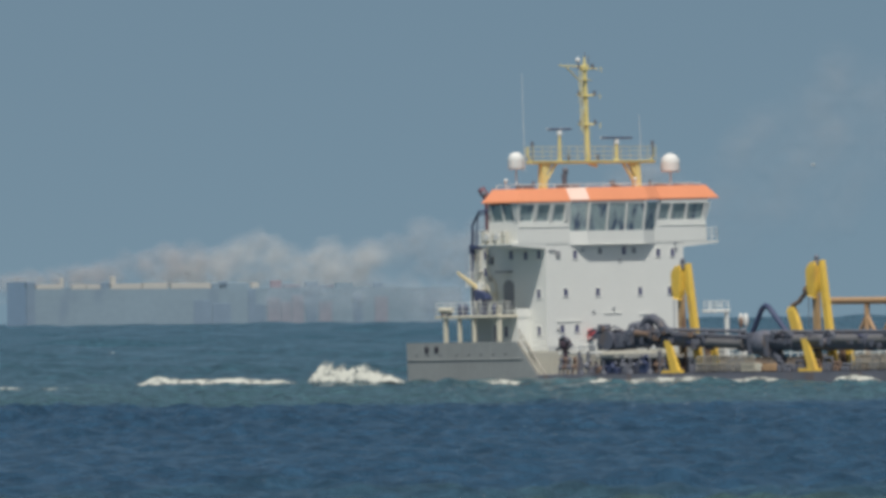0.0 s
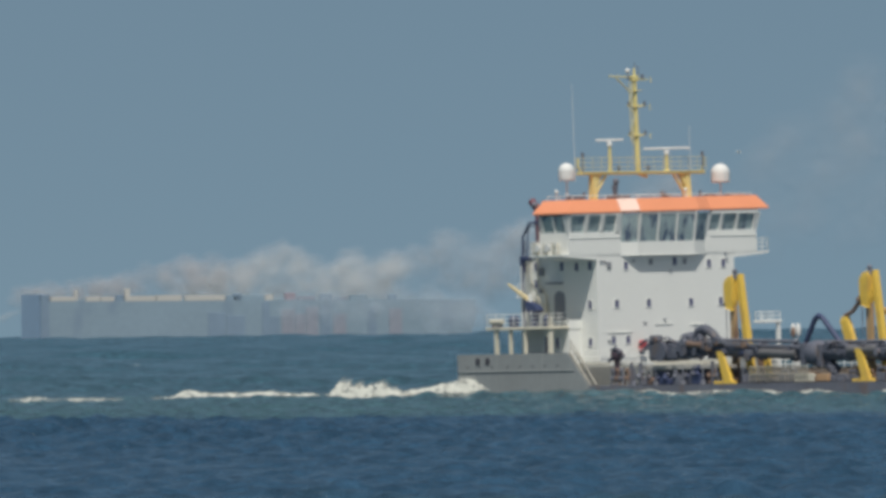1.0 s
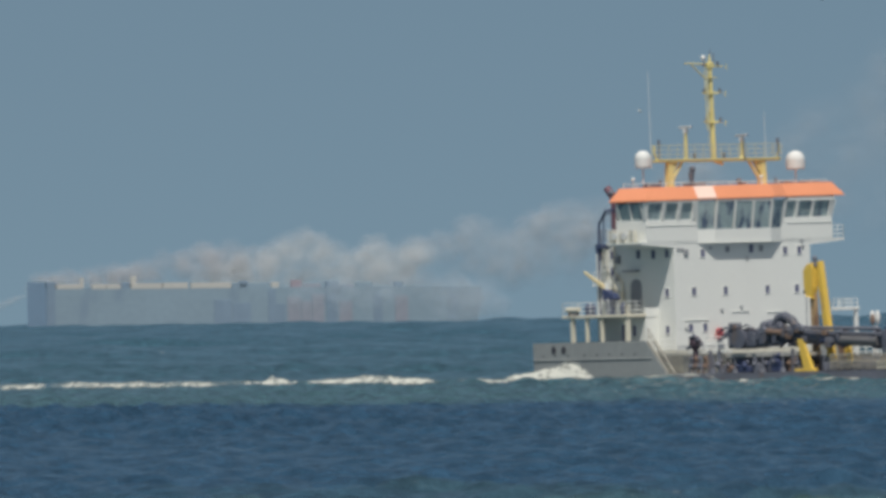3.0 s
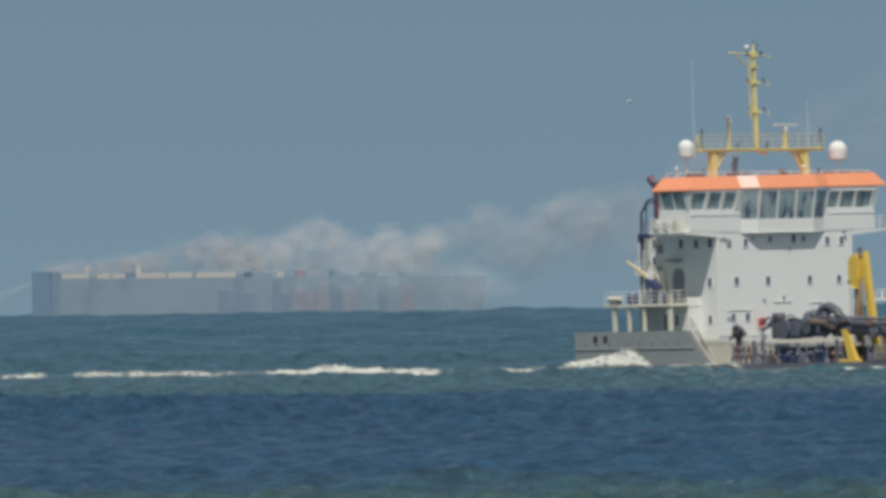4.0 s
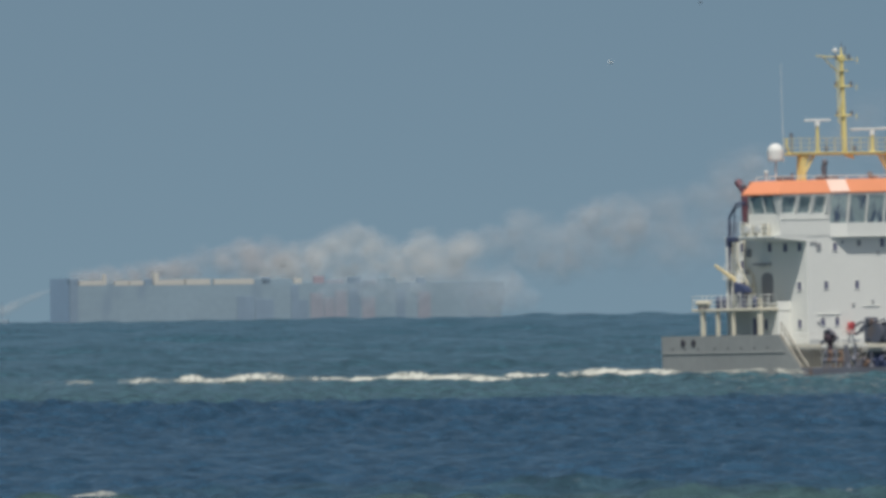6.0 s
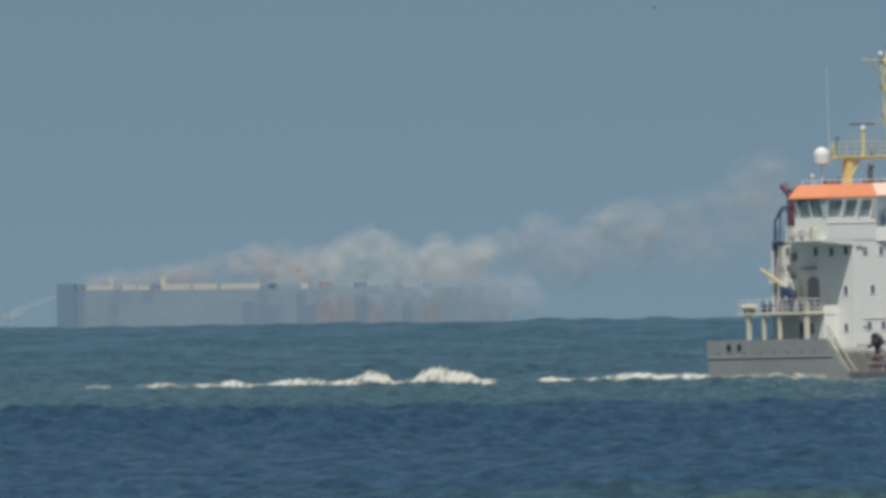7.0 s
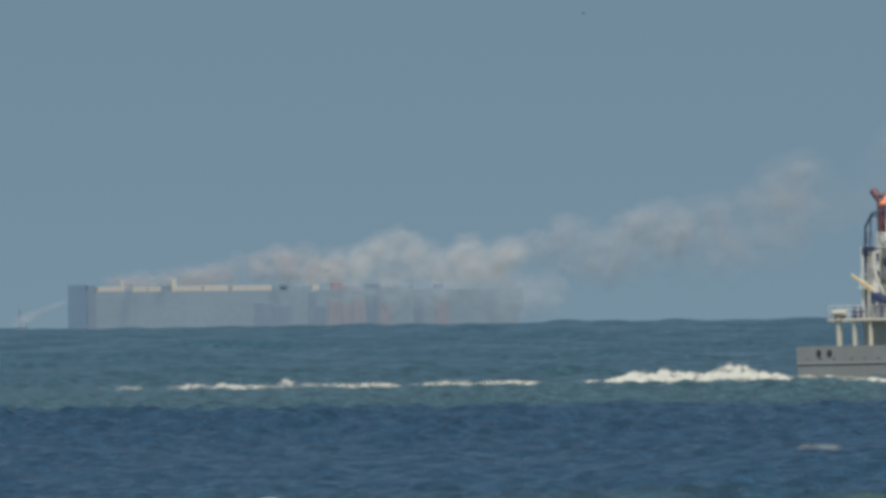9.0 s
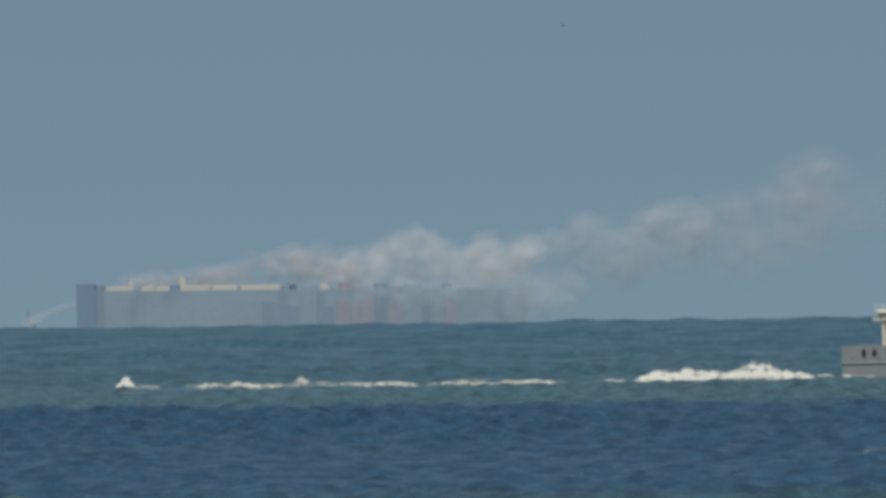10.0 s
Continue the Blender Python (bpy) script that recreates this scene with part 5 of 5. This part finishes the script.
# foam lines on the bar; rows: seconds, place along the bar, height of the line over the mean water
SURFS = [
    # the breaker that chases the stern
    (crest("breaker", 7.4, 0.35, ((0.1, 1.5, 1.75), (0.5, 2.6, 0.5)), 11, "white breaking wave crest on the sandbar"),
     [(0, -6.4, 0.12), (0.5, -6.2, 0.12), (1, -6.1, -0.23), (1.5, -5.6, -0.63), (2.2, -4, -1.9), (10, 0, -2.2)], 784),
    (crest("breaker", 6.8, 0.4, ((0.72, 1.7, 0.95), (0.35, 1.6, 0.3)), 13, "white breaker tumbling against the dredger's stern"),
     [(0, -3.6, -1.95), (0.5, -2, -0.27), (1, -0.8, 0.13), (1.7, 1.5, 0.23), (2.5, 4.4, 0.13), (3.3, 7.5, 0.23), (4, 10.2, 0.33), (5, 14.2, 0.08), (5.6, 15.4, -0.47), (6.3, 17, -1.95), (10, 22, -2.25)], 783),
    # the middle of the bar
    (crest("breaker", 12.0, 0.2, ((0.12, 0.8, 0.35), (0.62, 2.2, 0.4), (0.95, 1.2, 0.3)), 23, "broken white surf on the sandbar", 0.85, 0.12),
     [(0, -16.8, 0.05), (0.6, -16.2, 0.05), (1, -15.6, -0.05), (1.6, -14.5, -0.45), (2.3, -13, -1.5), (10, -8, -2)], 786),
    (crest("breaker", 13.6, 0.3, ((0.08, 0.9, 0.3), (0.6, 2.2, 0.32)), 29, "low white surf running along the sandbar", 1.0, 0.25),
     [(0, -13, -1.7), (0.9, -11, -0.8), (1.4, -10.2, -0.1), (2, -9.4, 0.0), (2.6, -8.8, 0.0), (3.4, -8.4, -0.3), (4.2, -8, -1.5), (10, -4, -2.0)], 786),
    (crest("breaker", 13.4, 0.34, ((0.34, 1.7, 0.62), (0.6, 1.2, 0.42), (0.05, 0.8, 0.2)), 31, "rolling white surf on the sandbar"),
     [(0, -13, -1.9), (2.8, -9.6, -1.2), (3.5, -8.8, -0.35), (4, -8.4, -0.2), (4.5, -7.4, 0), (5, -6.3, 0.15), (5.6, -4.8, 0.1), (6.1, -3.9, -0.5), (6.7, -3, -1.7), (10, 0, -2.2)], 785),
    (crest("breaker", 5.4, 0.4, ((0.35, 1.7, 1.0), (0.75, 1.2, 0.3)), 43, "short white breaker bursting on the sandbar"),
     [(0, -8, -2.2), (5.6, -5, -1.8), (6.3, -4, -0.5), (6.8, -3.6, 0.1), (7.1, -3.3, 0.15), (7.4, -2.8, -0.5), (7.9, -2, -1.9), (10, 0, -2.2)], 785),
    (crest("breaker", 7.8, 0.3, ((0.78, 1.7, 1.1), (0.3, 1.5, 0.25)), 47, "white wave crest peaking on the sandbar"),
     [(0, -9, -2.2), (6.6, -4, -1.8), (7.1, -2.6, -0.5), (7.5, -1.8, 0.2), (7.8, -0.6, 0.2), (8.1, 0.6, -0.4), (8.6, 2, -1.8), (10, 4, -2.2)], 786),
    # the crest near the stern late on
    (crest("breaker", 15.4, 0.34, ((0.13, 1.0, 0.75),), 37, "arched wave crest with a long white tail"),
     [(0, 2, -2.2), (7, 6.5, -1.6), (7.6, 8.6, -0.15), (8, 10.4, 0.25), (8.5, 12.6, 0.1), (9, 13.8, -0.35), (9.6, 15, -1.6), (10, 16, -1.9)], 785),
    (crest("breaker", 14.2, 0.5, ((0.14, 1.5, 0.55), (0.4, 1.8, 0.3), (0.6, 2.0, 0.75), (0.9, 0.8, 0.2)), 39, "tumbling white breaker near the stern"),
     [(0, 6, -2.6), (8, 12, -2), (8.6, 13.8, -0.6), (9, 14.7, 0), (9.3, 15.1, 0.1), (10, 15.8, 0)], 784),
    (crest("breaker", 13.4, 0.3, ((0.9, 1.4, 0.2), (0.5, 2.0, 0.12)), 67, "thin white foam line running to the stern", 0.9, 0.08),
     [(0, -4, -1.8), (4.2, 3, -1.2), (4.8, 5.0, 0.0), (5.4, 6.4, 0.12), (7, 9.8, 0.12), (7.5, 10.4, 0.1), (8.1, 11.6, -0.3), (8.8, 13, -1.6), (10, 15, -2)], 787),
    # the far end of the bar
    (crest("breaker", 17.0, 0.26, ((0.85, 1.3, 0.15), (0.2, 1.5, 0.12)), 41, "low streak of surf on the sandbar", 0.6, 0.4),
     [(0, -33, -1.45), (0.8, -28, -0.85), (1.6, -27.6, -0.13), (2.5, -26, -0.08), (4, -26.5, 0), (4.6, -26, -0.4), (5.4, -25, -1.4), (10, -20, -2)], 786),
    (crest("breaker", 9.0, 0.28, ((0.58, 0.9, 0.35), (0.93, 0.5, 0.25), (0.15, 0.9, 0.15)), 51, "small white breaker on the sandbar", 0.75, 0.2),
     [(0, -30, -1.6), (3.6, -25, -1.2), (4.4, -23.4, -0.18), (5, -22.4, 0.12), (5.6, -20.4, 0.12), (7, -16.2, 0.02), (7.6, -16.4, 0.02), (8.2, -15.6, -0.18), (9, -14.5, -1.4), (10, -14, -1.8)], 786),
    (crest("breaker", 5.2, 0.3, ((0.55, 1.0, 0.85),), 57, "white wave crest throwing up spray", 0.85),
     [(0, -14, -1.8), (6, -10.6, -1.3), (6.7, -9.8, -0.12), (7.5, -9.4, 0.08), (8, -9.2, -0.12), (8.6, -9, -0.82), (10, -8, -1.8)], 787),
    (crest("breaker", 8.2, 0.2, ((0.5, 1.0, 0.1),), 59, "thin white foam line on the sandbar", 0.52, 0.25),
     [(0, -8, -1.8), (7.2, -3.5, -1.2), (7.9, -2.6, -0.1), (8.6, -1.6, 0.0), (9.4, -0.9, 0.0), (10, -0.5, -0.05)], 787),
    (crest("breaker", 14.6, 0.18, ((0.05, 0.8, 0.2), (0.4, 0.7, 0.6), (0.7, 1.2, 0.12)), 61, "broken white foam on the sandbar", 0.48, 0.3),
     [(0, -20, -1.8), (8.2, -16, -1.2), (8.8, -15, -0.15), (9.4, -14.6, 0.0), (10, -14.3, 0.0)], 786),
    (crest("breaker", 1.6, 0.2, ((0.5, 0.45, 0.75),), 63, "small splash of white water", 0.9),
     [(0, -32, -1.9), (9.2, -29.4, -1.3), (9.7, -28.9, -0.2), (10, -28.7, 0.15)], 786),
    (crest("breaker", 62.0, 0.2, (), 53, "long thin line of broken foam", 0.5, 0.42),
     [(0, -9, -0.35), (1, -8, -0.15), (2.5, -6, 0.0), (5, -3, 0.0), (10, 1, 0.0)], 789),
]
SWELL = swell_ridge(84, 0.5, 15, 5)
WHITECAPS = flecks(40, 12)
WAKES = [
    (crest("wake_foam", 15.0, 0.2, ((0.42, 2.0, 0.18),), 61, "white wash along the dredger's side", 0.6, 0.08, 1.2),
     [(0, 17.6, 0.0), (1, 20.6, -0.1), (2.5, 25, -0.25), (10, 46, -0.3)], 770),
    (crest("wake_foam", 3.6, 0.2, ((0.4, 0.8, 0.2),), 65, "white wash along the dredger's side", 0.8, 0.25, 1.2),
     [(0, 29.8, 0.0), (1, 32, -0.1), (2.5, 36, -0.25), (10, 56, -0.3)], 765),
    (crest("wake_foam", 4.6, 0.14, ((0.3, 0.5, 0.2), (0.65, 0.5, 0.2)), 69, "white wash at the dredger's stern", 0.7, 0.1, 1.0),
     [(0, 3.6, -0.15), (1, 6.4, -0.8), (4.6, 14, -1.0), (5.4, 17, -0.1), (7, 20.4, -0.1), (8, 23.6, 0.05), (8.6, 25, 0.05), (9.4, 27.6, -0.5), (10, 29, -0.8)], 783),
]
NEAR_SWELL = swell_ridge(5.4, 0.3, 4.5, 9)
FRONT_FOAM = [
    (crest("whitecap", 2.0, 0.07, ((0.5, 0.4, 0.14),), 71, "small whitecap on the near water", 0.6, 0, 1.2), [(0, -17.5, -1.0), (4.3, -13.4, -0.8), (4.6, -13.3, -0.3), (5.0, -13.2, 0.06), (5.5, -12.3, 0.08), (5.8, -11.9, 0.0), (6.5, -11.0, -0.9), (10, -8, -1.2)], 318),
    (crest("whitecap", 1.9, 0.05, ((0.5, 0.6, 0.06),), 73, "small whitecap on the near water", 0.3, 0.2, 1.2), [(0, 10, -1.0), (7.8, 9.4, -0.9), (8.4, 10.5, -0.1), (9.0, 12.1, 0.0), (9.6, 13.5, -0.1), (10, 14.2, -0.25)], 408),
    (crest("whitecap", 2.0, 0.05, ((0.5, 0.5, 0.08),), 77, "small whitecap on the near water", 0.7, 0.1, 1.2), [(0, -16, -1.0), (7.6, -11.5, -0.8), (8, -10.7, -0.2), (8.5, -9.3, 0.0), (9, -6.9, -0.1), (9.6, -5.5, -0.7), (10, -5, -0.8)], 306),
]


# ---- gulls ----
def build_gull(body, label):
    g = tagged(empty("gull"), label, "bird", "birds over the sea")
    bm = B()
    ball(bm, (0, 0, 0), 0.11, 2, (2.0, 0.8, 0.8))
    part("body", bm, body, g)
    for k in (-1, 1):
        bm = B()
        loft(bm, [[(0.12, 0.05 * k, 0.03), (-0.12, 0.05 * k, 0.03), (-0.12, 0.05 * k, 0.0), (0.12, 0.05 * k, 0.0)],
                  [(0.14, 0.22 * k, 0.16), (-0.08, 0.22 * k, 0.16), (-0.08, 0.22 * k, 0.14), (0.14, 0.22 * k, 0.14)],
                  [(-0.05, 0.48 * k, 0.10), (-0.12, 0.48 * k, 0.10), (-0.12, 0.48 * k, 0.09), (-0.05, 0.48 * k, 0.09)]])
        part("wing", bm, body, g)
    return g


GULLS = [
    (build_gull(DOME, "white gull gliding over the sea"), [(0, 38.2, 1092, 19.8, 200), (1, 29.1, 1092, 22.4, 200), (2.5, 20.0, 1092, 25.4, 200), (4.5, 16.7, 1092, 25.1, 200), (5.0, 16.8, 1092, 24.4, 200), (6.3, 11.2, 1092, 32.9, 200), (10, -19.6, 1092, 70.7, 200)]),
    (build_gull(DARKGREY, "dark seabird far off in the sky"), [(0, 65.3, 1400, 46.9, 160), (6.8, 23.3, 1400, 44.7, 160), (7.5, 18.5, 1400, 45.2, 160), (9, 11.0, 1400, 44.5, 160), (10, 7.2, 1400, 42.8, 160)]),
]


# ---- what moves ----
# seconds, way made good, heave, heading, roll
SHIP_ROWS = [
    (0, 0.10, 0.02, -50.0, -0.62), (0.5, 1.36, 0.05, -50.0, -0.71), (1, 2.90, 0.05, -49.9, -0.86), (1.5, 4.05, 0.10, -49.9, -0.81),
    (2, 5.54, -0.01, -49.8, -1.05), (2.5, 6.84, -0.05, -49.65, -1.13), (4, 11.01, -0.15, -49.25, -0.63), (4.5, 12.21, -0.15, -49.0, -0.66),
    (5, 13.58, -0.11, -48.7, -0.59), (5.5, 14.88, -0.09, -48.45, -0.50), (7, 19.25, -0.04, -47.95, -0.64), (7.5, 20.59, -0.14, -47.8, -0.67),
    (8, 22.06, -0.19, -47.75, -0.79), (8.5, 23.59, -0.29, -47.65, -0.82), (9, 25.13, -0.37, -47.5, -0.70), (9.5, 26.48, -0.38, -47.4, -0.66),
    (10, 27.84, -0.42, -47.3, -0.66),
]


def ship_pose(t, dx, dz, heading, roll):
    return pose(7.78 + dx, 800 - 1.2 * t, 0.1 + dz, 0, roll, 0) @ pose(0, 0, 0, 0, 0, heading)


def motions():
    walk(DREDGER, [(row[0], ship_pose(*row)) for row in SHIP_ROWS])
    for ob, p, z, a, turn in SCANNERS:
        walk(ob, [(0.5 * i, pose(-2.5, p, z, 0, 0, a + turn * i)) for i in range(21)])
    walk(SEA_OB, [(0, pose(0, 12, -0.5)), (10, pose(14, -14, -0.5))])
    for ob, rows, y in SURFS + WAKES:
        walk(ob, [(t, pose(x, y, z - 0.03)) for t, x, z in rows])
    for ob, rows, y in FRONT_FOAM:
        walk(ob, [(t, pose(x, y, z - 0.08)) for t, x, z in rows])
    walk(NEAR_SWELL, [(t, pose(x, y - 2.0, z - 0.25)) for t, x, z in FRONT_FOAM[0][1] for y in (FRONT_FOAM[0][2],)])
    walk(WHITECAPS, [(0, pose(0, 12, -0.45)), (10, pose(14, -14, -0.45))])
    walk(SWELL, [(0, pose(-10, 774, -0.66)), (10, pose(12, 770, -0.68))])
    for i, ob in enumerate(SMOKES):
        v = (2.6, 4.0, 4.2, 4.6, 4.8, 1.0)[i]
        y = 4830 + 8 * i if i < 5 else 4660
        walk(ob, [(0, pose(-v * 5.5, y, -1 if i else 0)), (10, pose(v * 4.5, y, 1 if i else 0))])
    walk(JET, [(0, pose(-192.5, 4690, -3)), (5, pose(-192.5, 4690, 0)), (10, pose(-192.5, 4690, -3))])
    for ob, rows in GULLS:
        walk(ob, [(t, pose(x, y, z, 0, 0, a)) for t, x, y, z, a in rows])


motions()
